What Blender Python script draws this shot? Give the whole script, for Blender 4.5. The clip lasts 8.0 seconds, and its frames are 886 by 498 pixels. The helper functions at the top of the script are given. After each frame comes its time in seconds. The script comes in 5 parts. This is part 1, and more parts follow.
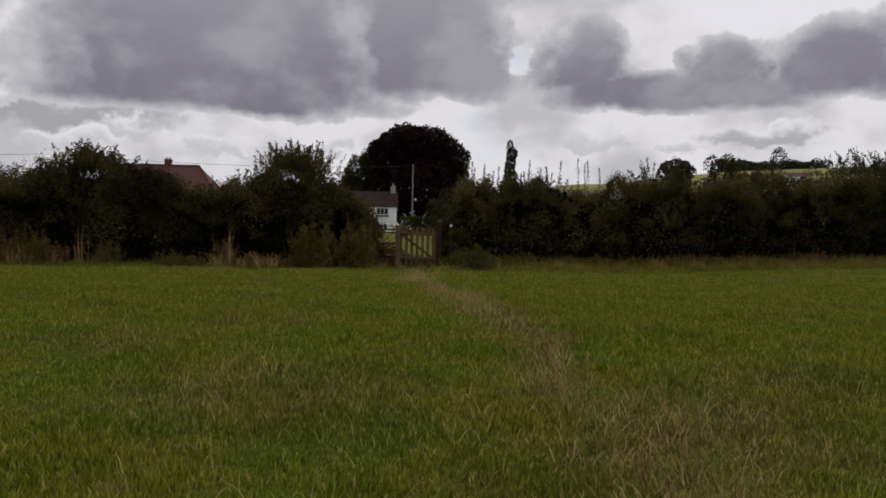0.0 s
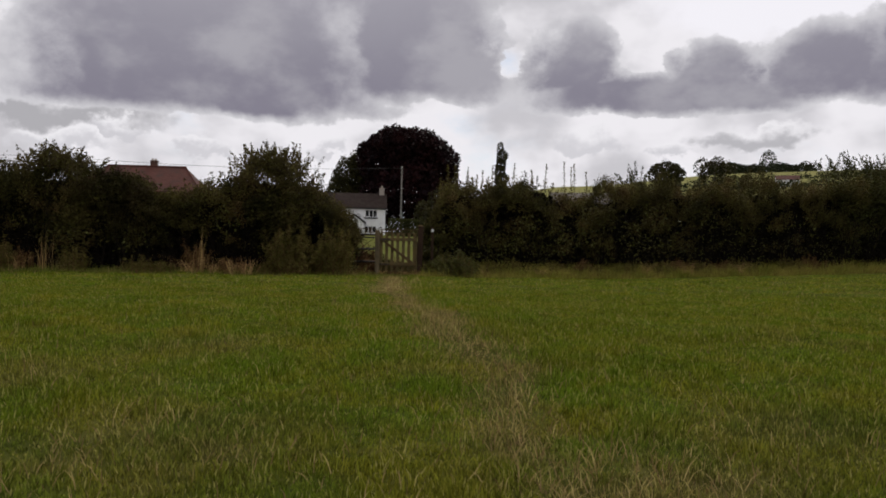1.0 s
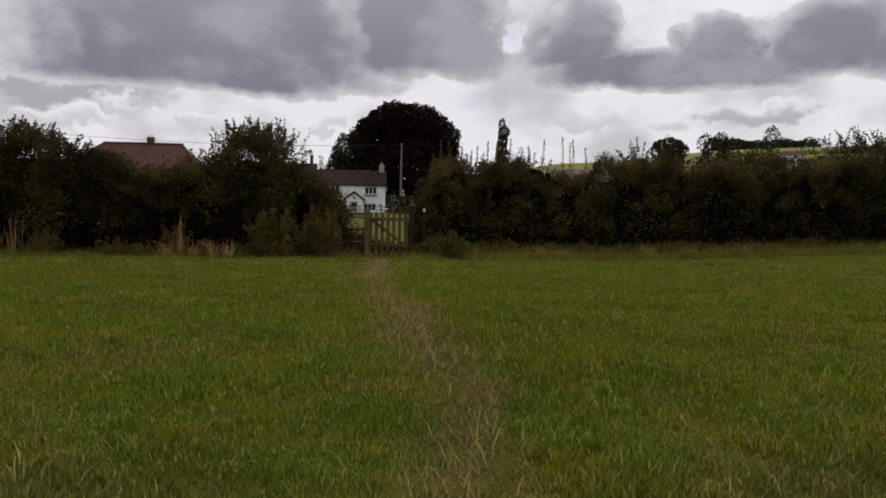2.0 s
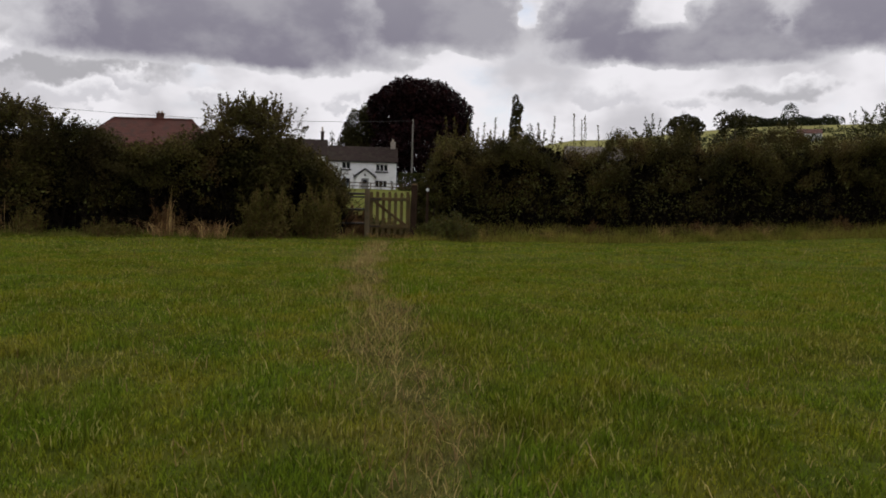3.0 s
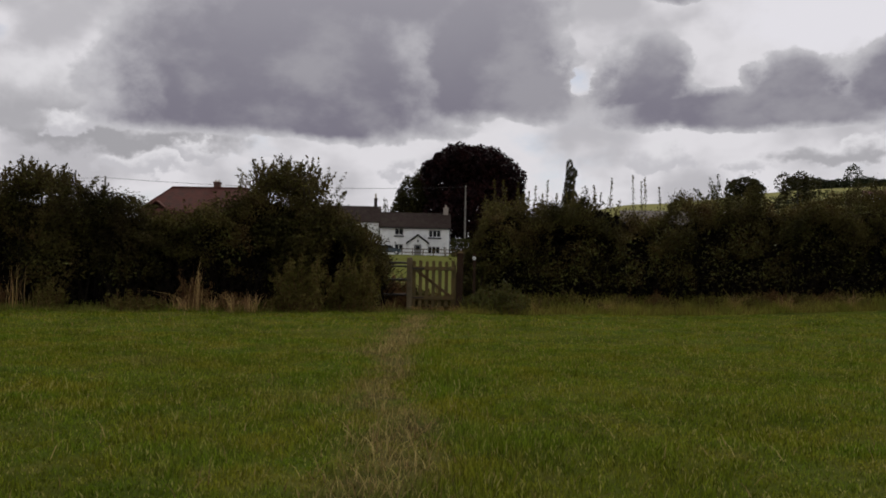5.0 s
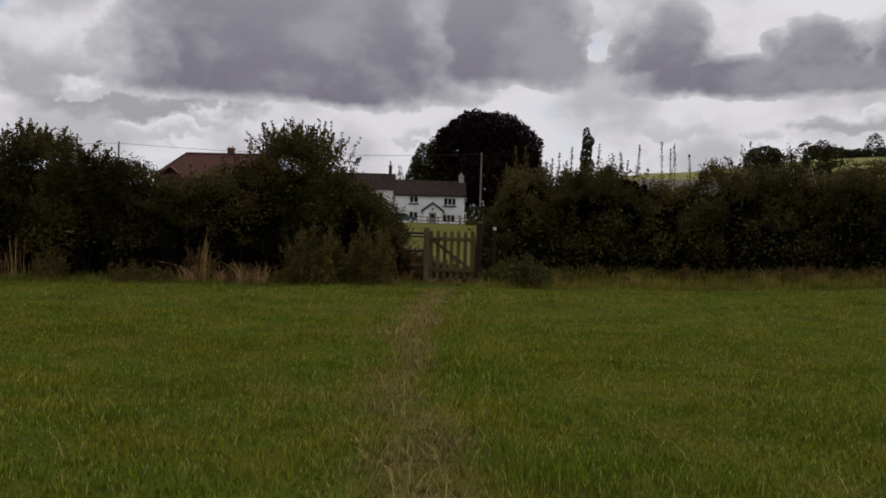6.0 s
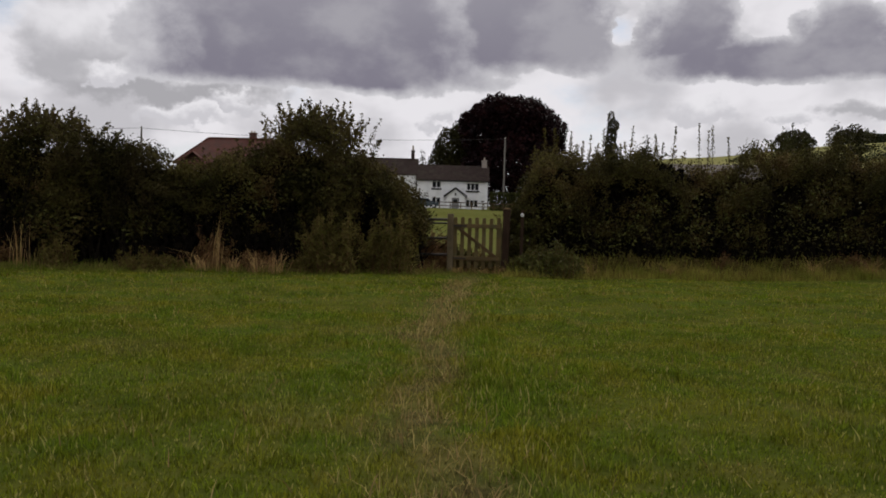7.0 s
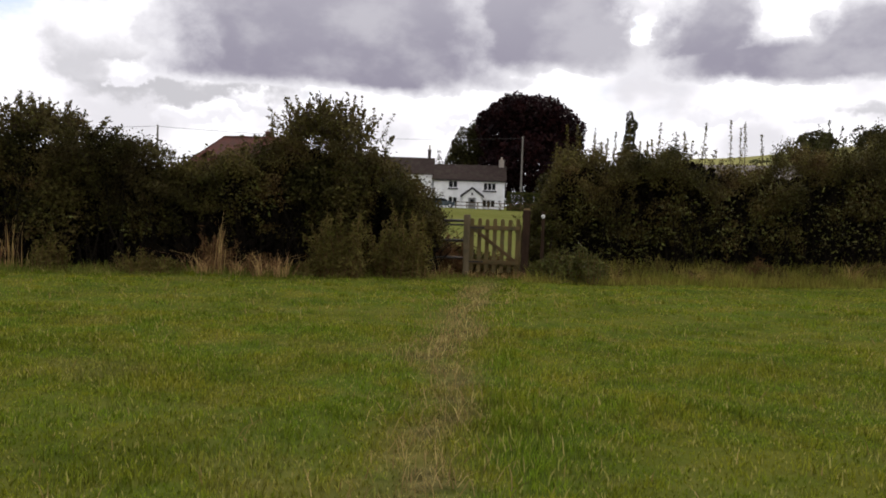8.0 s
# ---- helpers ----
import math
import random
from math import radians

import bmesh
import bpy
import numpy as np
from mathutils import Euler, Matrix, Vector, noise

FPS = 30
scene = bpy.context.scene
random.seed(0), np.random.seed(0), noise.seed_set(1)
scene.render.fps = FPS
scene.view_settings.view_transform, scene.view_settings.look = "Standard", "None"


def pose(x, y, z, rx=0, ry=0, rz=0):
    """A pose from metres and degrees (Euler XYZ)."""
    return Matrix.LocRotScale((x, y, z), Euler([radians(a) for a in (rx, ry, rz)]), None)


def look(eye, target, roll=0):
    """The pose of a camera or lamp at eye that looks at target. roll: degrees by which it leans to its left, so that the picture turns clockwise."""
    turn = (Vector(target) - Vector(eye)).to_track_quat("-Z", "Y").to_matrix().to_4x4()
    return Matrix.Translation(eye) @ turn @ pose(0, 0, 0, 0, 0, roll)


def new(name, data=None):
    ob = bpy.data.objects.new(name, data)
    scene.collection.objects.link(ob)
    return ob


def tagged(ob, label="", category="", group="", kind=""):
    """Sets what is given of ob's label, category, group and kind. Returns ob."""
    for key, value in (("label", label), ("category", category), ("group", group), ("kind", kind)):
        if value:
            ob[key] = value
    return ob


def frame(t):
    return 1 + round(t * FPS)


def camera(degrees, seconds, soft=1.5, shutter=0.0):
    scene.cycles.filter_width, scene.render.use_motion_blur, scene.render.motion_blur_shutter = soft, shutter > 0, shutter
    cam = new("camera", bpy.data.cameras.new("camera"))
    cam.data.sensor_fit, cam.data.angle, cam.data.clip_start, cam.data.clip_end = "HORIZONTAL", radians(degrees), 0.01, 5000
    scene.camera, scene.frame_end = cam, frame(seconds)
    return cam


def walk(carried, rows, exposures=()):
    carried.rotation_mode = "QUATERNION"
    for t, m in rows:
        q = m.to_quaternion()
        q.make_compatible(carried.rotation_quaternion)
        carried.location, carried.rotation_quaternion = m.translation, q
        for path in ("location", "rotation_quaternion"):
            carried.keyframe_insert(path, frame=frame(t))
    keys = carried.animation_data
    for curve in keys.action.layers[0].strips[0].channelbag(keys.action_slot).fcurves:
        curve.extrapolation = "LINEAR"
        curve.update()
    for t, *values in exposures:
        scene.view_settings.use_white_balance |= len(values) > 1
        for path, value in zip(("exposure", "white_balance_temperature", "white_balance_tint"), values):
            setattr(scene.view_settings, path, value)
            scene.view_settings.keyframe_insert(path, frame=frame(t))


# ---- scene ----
cam = camera(58.7, 8.0, 1.8)
PATH = [
    (0, (2.46, -1.068, 0.624), (2.391, 0.931, 0.628), 1.2),
    (0.5, (2.59, -0.708, 0.703), (2.544, 1.291, 0.711), 1.3),
    (1, (2.735, -0.262, 0.761), (2.689, 1.738, 0.77), 1.3),
    (1.5, (2.865, 0.245, 0.805), (2.822, 2.245, 0.794), 1.4),
    (1.7, (2.929, 0.467, 0.832), (2.883, 2.467, 0.807), 1.3),
    (3, (3.254, 1.915, 0.992), (3.172, 3.911, 0.883), 1.5),
    (3.5, (3.376, 2.293, 1.036), (3.244, 4.288, 1.046), 1.2),
    (3.6, (3.386, 2.383, 1.044), (3.252, 4.378, 1.095), 1.2),
    (3.75, (3.4, 2.52, 1.056), (3.248, 4.512, 1.139), 1.2),
    (4, (3.416, 2.74, 1.075), (3.243, 4.731, 1.172), 1.2),
    (4.5, (3.367, 3.238, 1.103), (3.173, 5.227, 1.175), 1.4),
    (4.7, (3.369, 3.424, 1.104), (3.159, 5.411, 1.171), 1.2),
    (6, (3.117, 4.701, 1.187), (2.859, 6.684, 1.158), 1.6),
    (6.5, (3.01, 5.2, 1.203), (2.724, 7.179, 1.146), 1.5),
    (7, (2.929, 5.705, 1.223), (2.616, 7.679, 1.155), 1.7),
    (7.5, (2.849, 6.23, 1.245), (2.513, 8.2, 1.174), 1.9),
    (8, (2.771, 6.756, 1.26), (2.417, 8.724, 1.19), 2.0),
]
EXPOSURES = [(0, -0.1), (1, 0.1), (1.5, 0.0), (3.5, 0.12), (4.5, -0.12), (6.0, -0.17), (6.5, -0.05), (7.4, 0.05), (8, 0.62)]
walk(cam, [(t, look(eye, target, roll)) for t, eye, target, roll in PATH], EXPOSURES)

# ---- world, sun ----
SUN_AZ, SUN_EL = 24.0, 54.0     # degrees east of the way ahead, and above the horizon


def sky_world():
    """Nishita sky behind broken cumulus: named banks of cloud over a fine layered ground of high cloud."""
    w = bpy.data.worlds.new("cloudy_sky")
    scene.world = w
    w.use_nodes = True
    nt = w.node_tree
    nt.nodes.clear()
    N, L = nt.nodes.new, nt.links.new

    def val(sock, v):
        if isinstance(v, (int, float)):
            sock.default_value = v
        else:
            L(v, sock)

    def mt(op, a, b=0.0, c=0.0, clamp=False):
        n = N("ShaderNodeMath")
        n.operation, n.use_clamp = op, clamp
        for s, v in zip(n.inputs, (a, b, c)):
            val(s, v)
        return n.outputs[0]

    def ramp(v, lo, hi, a=0.0, b=1.0):
        n = N("ShaderNodeMapRange")
        n.interpolation_type = "SMOOTHSTEP"
        for s, x in zip(n.inputs[:5], (v, lo, hi, a, b)):
            val(s, x)
        return n.outputs[0]

    def mix(f, a, b):
        n = N("ShaderNodeMix")
        n.data_type = "RGBA"
        val(n.inputs[0], f)
        for s, x in ((n.inputs[6], a), (n.inputs[7], b)):
            if isinstance(x, tuple):
                s.default_value = (*x, 1)
            else:
                L(x, s)
        return n.outputs[2]

    co = N("ShaderNodeTexCoord").outputs["Generated"]

    def noisy(scale, detail, rough=0.55, squash=1.0, shift=0.0):
        m = N("ShaderNodeMapping")
        m.inputs["Scale"].default_value = (1, 1, squash)
        m.inputs["Location"].default_value = (shift, shift, shift)
        L(co, m.inputs["Vector"])
        n = N("ShaderNodeTexNoise")
        L(m.outputs[0], n.inputs["Vector"])
        n.inputs["Scale"].default_value, n.inputs["Detail"].default_value, n.inputs["Roughness"].default_value = scale, detail, rough
        return n.outputs["Fac"]

    sep = N("ShaderNodeSeparateXYZ")
    L(co, sep.inputs[0])
    az = mt("MULTIPLY", mt("ARCTAN2", sep.outputs[0], sep.outputs[1]), 57.2958)
    el = mt("MULTIPLY", mt("ARCSINE", sep.outputs[2]), 57.2958)
    billow = mt("SUBTRACT", noisy(11, 6, 0.58, 1.3), 0.5)
    billow2 = mt("SUBTRACT", noisy(12, 6, 0.58, 1.3, 3.1), 0.5)
    az = mt("MULTIPLY_ADD", billow, 9.0, az)
    el = mt("MULTIPLY_ADD", billow2, 2.6, el)
    body = -3.0
    for a, e, rx, up, dn, bias in CLOUD_BANKS:
        dx = mt("DIVIDE", mt("SUBTRACT", az, a), rx)
        dy = mt("SUBTRACT", el, e)
        dx2 = mt("MULTIPLY", dx, dx)
        above = mt("DIVIDE", mt("MAXIMUM", dy, 0.0), up)
        below = mt("DIVIDE", mt("MINIMUM", dy, 0.0), dn)
        round_top = mt("SQRT", mt("ADD", dx2, mt("MULTIPLY", above, above)))
        flat_base = mt("POWER", mt("ADD", mt("MULTIPLY", dx2, dx2), mt("POWER", mt("ABSOLUTE", below), 4.0)), 0.25)
        r = mt("MAXIMUM", round_top, flat_base)
        d = mt("SUBTRACT", bias, r)
        body = d if isinstance(body, float) else mt("SMOOTH_MAX", body, d, 0.18)
    body = mt("MULTIPLY_ADD", mt("SUBTRACT", noisy(24, 6, 0.55), 0.5), 0.42, body)
    # high thin cloud with few blue gaps
    layer = noisy(4.2, 7, 0.6, 2.0, 1.7)
    layer2 = noisy(8.0, 4, 0.48, 1.5, 5.2)
    for a, e, rx, ry, clear in BLUE_GAPS:
        dx, dy = mt("DIVIDE", mt("SUBTRACT", az, a), rx), mt("DIVIDE", mt("SUBTRACT", el, e), ry)
        hole = ramp(mt("SQRT", mt("ADD", mt("MULTIPLY", dx, dx), mt("MULTIPLY", dy, dy))), 1.0, 0.0)
        layer = mt("SUBTRACT", layer, mt("MULTIPLY", hole, 0.26 * clear))
        layer2 = mt("SUBTRACT", layer2, mt("MULTIPLY", hole, 0.3 * clear))
        body = mt("SUBTRACT", body, mt("MULTIPLY", hole, 0.36))
    sky = N("ShaderNodeTexSky")
    sky.sky_type, sky.sun_disc = "NISHITA", False
    sky.sun_elevation, sky.sun_rotation = radians(SUN_EL), radians(SUN_AZ)
    dim = N("ShaderNodeVectorMath")
    dim.operation = "SCALE"
    L(sky.outputs[0], dim.inputs[0])
    dim.inputs["Scale"].default_value = 0.10
    base = mix(ramp(layer, 0.22, 0.46, 0.35, 1.0), dim.outputs[0], (0.80, 0.78, 0.815))
    base = mix(mt("MULTIPLY", ramp(layer2, 0.38, 0.62), 0.72), base, (0.44, 0.43, 0.46))
    azf = mt("MULTIPLY_ADD", mt("SUBTRACT", noisy(26, 5, 0.55, 1.2, 2.4), 0.5), 6.5, mt("MULTIPLY_ADD", billow, -6.0, az))
    elf = mt("MULTIPLY_ADD", mt("SUBTRACT", noisy(26, 5, 0.55, 1.2, 6.4), 0.5), 3.4, mt("MULTIPLY_ADD", billow2, -1.8, el))
    for a, e, rx, up, dn, grey in PUFFS:
        dx, dy = mt("DIVIDE", mt("SUBTRACT", azf, a), rx), mt("SUBTRACT", elf, e)
        high = mt("DIVIDE", dy, up)
        tall = mt("MAXIMUM", high, mt("DIVIDE", dy, -dn))
        r = mt("SQRT", mt("ADD", mt("MULTIPLY", dx, dx), mt("MULTIPLY", tall, tall)))
        tone = mix(ramp(high, -0.1, 0.75), (grey, grey * 0.98, grey * 1.04), (0.80, 0.785, 0.815))
        base = mix(ramp(r, 1.05, 0.6), base, tone)
    thick = ramp(body, 0.0, 0.5)
    deep = mt("MULTIPLY", thick, ramp(el, 22.0, 9.0, 0.66, 1.0))
    soft = mix(deep, (0.62, 0.61, 0.64), (0.212, 0.200, 0.250))
    soft = mix(mt("MULTIPLY", ramp(noisy(7, 5, 0.55, 1.6, 8.0), 0.45, 0.68), 0.55), soft, (0.45, 0.44, 0.47))
    col = mix(ramp(body, -0.01, 0.10), base, soft)
    bg = N("ShaderNodeBackground")
    L(col, bg.inputs[0])
    bg.inputs[1].default_value = 1.0
    L(bg.outputs[0], N("ShaderNodeOutputWorld").inputs[0])


# clouds: bearing, height, half width, reach up, reach down (degrees), fullness
BLUE_GAPS = [(-39, 13.4, 6.0, 4.0, 1.0), (2.9, 13.4, 1.6, 1.9, 0.34)]
# small cumulus: bearing, height, half width, reach up, reach down, brightness of the base
PUFFS = [(22, 17.6, 10.5, 5.5, 4.2, 0.84), (-33.0, 9.9, 6.0, 4.2, 2.6, 0.45), (-28, 8.6, 8.0, 1.5, 1.4, 0.40), (-27, 6.6, 3.6, 1.0, 0.7, 0.6), (-31.5, 8.8, 1.9, 0.9, 0.6, 0.6), (-24, 7.7, 1.9, 1.1, 0.5, 0.58), (-18.5, 6.7, 2.6, 0.9, 0.5, 0.6),
         (-9.5, 7.2, 2.2, 0.9, 0.5, 0.62), (9, 8.0, 3.0, 1.5, 0.8, 0.6), (20.5, 8.0, 4.0, 1.1, 0.8, 0.45), (15, 7.2, 2.4, 0.9, 0.5, 0.6)]
CLOUD_BANKS = [
    (-18.6, 11.0, 12.7, 11.5, 2.0, 1.12), (-14.6, 21, 14.0, 7, 5, 1.1), (-3.0, 12.8, 6.4, 11, 2.0, 1.12),
    (7.8, 12.7, 4.9, 4.1, 1.9, 0.98), (14.5, 11.2, 11.9, 1.7, 1.4, 1.0), (17.2, 12.2, 3.8, 3.2, 1.6, 0.95),
    (24.5, 12.0, 6.0, 4.2, 1.9, 0.98), (33, 12.2, 7, 5.5, 2.2, 1.1), (8.6, 19.6, 6.8, 1.8, 1.1, 0.9),
    (62, 30, 20, 9, 8, 1.0), (-75, 32, 22, 10, 8, 1.0),
]
sky_world()
sun = new("sun", bpy.data.lights.new("sun", "SUN"))
sun.data.energy, sun.data.angle, sun.data.color = 1.4, radians(14), (1.0, 0.95, 0.87)
sun.matrix_world = Matrix.Rotation(radians(-SUN_AZ), 4, "Z") @ pose(0, 0, 60, -(90 - SUN_EL), 0, 0)

# ---- materials ----


def material(name, colours, scale=6.0, rough=0.85, bump=0.0, bump_scale=40.0, per="island", spread=0.35, through_light=0.0, metal=0.0, stain=None, squash=(1, 1, 1), gloss=0.3):
    """A procedural surface: two scales of noise between the colours, a random tint for each piece, stains and relief."""
    m = bpy.data.materials.new(name)
    m.use_nodes = True
    nt = m.node_tree
    nt.nodes.clear()
    N, L = nt.nodes.new, nt.links.new
    co = N("ShaderNodeTexCoord").outputs["Object"]
    mp = N("ShaderNodeMapping")
    mp.inputs["Scale"].default_value = squash
    L(co, mp.inputs[0])
    nz = N("ShaderNodeTexNoise")
    L(mp.outputs[0], nz.inputs["Vector"])
    nz.inputs["Scale"].default_value, nz.inputs["Detail"].default_value, nz.inputs["Roughness"].default_value = scale, 6, 0.62
    cr = N("ShaderNodeValToRGB")
    while len(cr.color_ramp.elements) < len(colours):
        cr.color_ramp.elements.new(0.5)
    for i, (e, c) in enumerate(zip(cr.color_ramp.elements, colours)):
        e.position, e.color = 0.3 + 0.4 * i / max(1, len(colours) - 1), (*c, 1)
    L(nz.outputs["Fac"], cr.inputs[0])
    col = cr.outputs[0]
    src = N("ShaderNodeNewGeometry").outputs["Random Per Island"] if per == "island" else N("ShaderNodeObjectInfo").outputs["Random"]
    hs = N("ShaderNodeHueSaturation")
    mr = N("ShaderNodeMapRange")
    L(src, mr.inputs[0])
    mr.inputs[3].default_value, mr.inputs[4].default_value = 1 - spread, 1 + spread
    L(mr.outputs[0], hs.inputs["Value"])
    mh = N("ShaderNodeMapRange")
    L(src, mh.inputs[0])
    mh.inputs[3].default_value, mh.inputs[4].default_value = 0.5 - 0.05 * spread, 0.5 + 0.05 * spread
    L(mh.outputs[0], hs.inputs["Hue"])
    L(col, hs.inputs["Color"])
    col = hs.outputs[0]
    if stain:
        n2 = N("ShaderNodeTexNoise")
        L(co, n2.inputs["Vector"])
        n2.inputs["Scale"].default_value, n2.inputs["Detail"].default_value = stain[1], 4
        r2 = N("ShaderNodeMapRange")
        r2.interpolation_type = "SMOOTHSTEP"
        L(n2.outputs["Fac"], r2.inputs[0])
        r2.inputs[1].default_value, r2.inputs[2].default_value, r2.inputs[4].default_value = 0.45, 0.7, stain[2]
        mx = N("ShaderNodeMix")
        mx.data_type = "RGBA"
        L(r2.outputs[0], mx.inputs[0])
        L(col, mx.inputs[6])
        mx.inputs[7].default_value = (*stain[0], 1)
        col = mx.outputs[2]
    b = N("ShaderNodeBsdfPrincipled")
    L(col, b.inputs["Base Color"])
    b.inputs["Roughness"].default_value, b.inputs["Metallic"].default_value = rough, metal
    b.inputs["Specular IOR Level"].default_value = gloss
    if bump:
        nb = N("ShaderNodeTexNoise")
        L(mp.outputs[0], nb.inputs["Vector"])
        nb.inputs["Scale"].default_value, nb.inputs["Detail"].default_value = bump_scale, 5
        bp = N("ShaderNodeBump")
        bp.inputs["Strength"].default_value = bump
        bp.inputs["Distance"].default_value = 0.02
        L(nb.outputs["Fac"], bp.inputs["Height"])
        L(bp.outputs[0], b.inputs["Normal"])
    shader = b.outputs[0]
    if through_light:
        tr = N("ShaderNodeBsdfTranslucent")
        L(col, tr.inputs[0])
        ms = N("ShaderNodeMixShader")
        ms.inputs[0].default_value = through_light
        L(shader, ms.inputs[1])
        L(tr.outputs[0], ms.inputs[2])
        shader = ms.outputs[0]
    L(shader, N("ShaderNodeOutputMaterial").inputs[0])
    return m


def turf_material(name, rich, olive, dry, soil, through_light=0.0, spread=0.3):
    """Grass: patches of rich and olive green over two scales, drying to straw and soil where the attribute 'worn' says so."""
    m = bpy.data.materials.new(name)
    m.use_nodes = True
    nt = m.node_tree
    nt.nodes.clear()
    N, L = nt.nodes.new, nt.links.new
    co = N("ShaderNodeTexCoord").outputs["Object"]

    def nz(scale, detail, lo, hi):
        n = N("ShaderNodeTexNoise")
        L(co, n.inputs["Vector"])
        n.inputs["Scale"].default_value, n.inputs["Detail"].default_value, n.inputs["Roughness"].default_value = scale, detail, 0.6
        r = N("ShaderNodeMapRange")
        r.interpolation_type = "SMOOTHSTEP"
        L(n.outputs["Fac"], r.inputs[0])
        r.inputs[1].default_value, r.inputs[2].default_value = lo, hi
        return r.outputs[0]

    def mix(f, a, b):
        n = N("ShaderNodeMix")
        n.data_type = "RGBA"
        L(f, n.inputs[0]) if not isinstance(f, float) else None
        for s, x in ((n.inputs[6], a), (n.inputs[7], b)):
            if isinstance(x, tuple):
                s.default_value = (*x, 1)
            else:
                L(x, s)
        return n.outputs[2]

    def mul(a, b):
        n = N("ShaderNodeMath")
        n.operation, n.use_clamp = "MULTIPLY", True
        L(a, n.inputs[0])
        if isinstance(b, float):
            n.inputs[1].default_value = b
        else:
            L(b, n.inputs[1])
        return n.outputs[0]

    col = mix(nz(1.3, 7, 0.40, 0.62), rich, olive)
    col = mix(mul(nz(0.30, 5, 0.42, 0.60), 0.5), col, tuple(0.45 * (a + b) for a, b in zip(olive, rich)))
    col = mix(mul(nz(0.75, 6, 0.46, 0.66), 0.55), col, tuple(0.62 * a for a in rich))
    col = mix(mul(nz(3.4, 6, 0.48, 0.75), 0.5), col, tuple(0.55 * (a + b) for a, b in zip(olive, dry)))
    col = mix(mul(nz(0.55, 6, 0.54, 0.70), 0.55), col, tuple(0.5 * a + 0.4 * b for a, b in zip(dry, olive)))
    at = N("ShaderNodeAttribute")
    at.attribute_name = "worn"
    gap = nz(7.0, 5, 0.30, 0.62)
    wear = mix(gap, dry, soil)
    f = N("ShaderNodeMath")
    f.operation, f.use_clamp = "MULTIPLY_ADD", True
    L(at.outputs["Fac"], f.inputs[0])
    f.inputs[1].default_value = 1.0
    L(mul(at.outputs["Fac"], nz(3.0, 4, 0.35, 0.65)), f.inputs[2])
    col = mix(f.outputs[0], col, wear)
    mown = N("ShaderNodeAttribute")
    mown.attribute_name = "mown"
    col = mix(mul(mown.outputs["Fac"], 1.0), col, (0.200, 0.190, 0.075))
    hs = N("ShaderNodeHueSaturation")
    src = N("ShaderNodeNewGeometry").outputs["Random Per Island"]
    mr = N("ShaderNodeMapRange")
    L(src, mr.inputs[0])
    mr.inputs[3].default_value, mr.inputs[4].default_value = 1 - spread, 1 + spread
    L(mr.outputs[0], hs.inputs["Value"])
    tint = N("ShaderNodeMath")
    tint.operation = "FRACT"
    many = N("ShaderNodeMath")
    many.operation = "MULTIPLY"
    L(src, many.inputs[0])
    many.inputs[1].default_value = 37.0
    L(many.outputs[0], tint.inputs[0])
    mh = N("ShaderNodeMapRange")
    L(tint.outputs[0], mh.inputs[0])
    mh.inputs[3].default_value, mh.inputs[4].default_value = 0.5 - 0.02 * spread, 0.5 + 0.025 * spread
    L(mh.outputs[0], hs.inputs["Hue"])
    L(col, hs.inputs["Color"])
    col = hs.outputs[0]
    if through_light:
        pale = N("ShaderNodeMath")
        pale.operation = "GREATER_THAN"
        L(tint.outputs[0], pale.inputs[0])
        pale.inputs[1].default_value = 0.93
        col = mix(mul(pale.outputs[0], 0.7), col, (0.48, 0.42, 0.14))
    b = N("ShaderNodeBsdfPrincipled")
    L(col, b.inputs["Base Color"])
    b.inputs["Roughness"].default_value = 0.95
    b.inputs["IOR"].default_value = 1.12
    b.inputs["Specular IOR Level"].default_value = 0.04
    if not through_light:
        n = N("ShaderNodeTexNoise")
        L(co, n.inputs["Vector"])
        n.inputs["Scale"].default_value, n.inputs["Detail"].default_value = 9, 8
        bp = N("ShaderNodeBump")
        bp.inputs["Strength"].default_value, bp.inputs["Distance"].default_value = 0.8, 0.08
        L(n.outputs["Fac"], bp.inputs["Height"])
        L(bp.outputs[0], b.inputs["Normal"])
    shader = b.outputs[0]
    if through_light:
        tr = N("ShaderNodeBsdfTranslucent")
        L(col, tr.inputs[0])
        ms = N("ShaderNodeMixShader")
        ms.inputs[0].default_value = through_light
        L(shader, ms.inputs[1])
        L(tr.outputs[0], ms.inputs[2])
        shader = ms.outputs[0]
    L(shader, N("ShaderNodeOutputMaterial").inputs[0])
    return m


RICH, OLIVE, DRY, SOIL = (0.054, 0.074, 0.011), (0.084, 0.084, 0.014), (0.135, 0.110, 0.043), (0.056, 0.042, 0.020)
M_GROUND = turf_material("turf", RICH, OLIVE, DRY, SOIL)
M_BLADE = turf_material("grass_blade", (0.126, 0.182, 0.014), (0.195, 0.193, 0.018), (0.26, 0.205, 0.075), (0.12, 0.10, 0.038), 0.35, 0.6)
M_STRAW = material("dry_straw", [(0.30, 0.175, 0.065), (0.52, 0.34, 0.155)], 3, 0.8, spread=0.4, through_light=0.25, gloss=0.08)
M_STALK = material("lying_stalk", [(0.21, 0.150, 0.050), (0.41, 0.305, 0.130)], 3, 0.85, spread=0.4, through_light=0.2, gloss=0.05)
M_RUST = material("seeding_dock", [(0.10, 0.05, 0.025), (0.20, 0.11, 0.05)], 2, 0.85, spread=0.4, through_light=0.2, gloss=0.08)
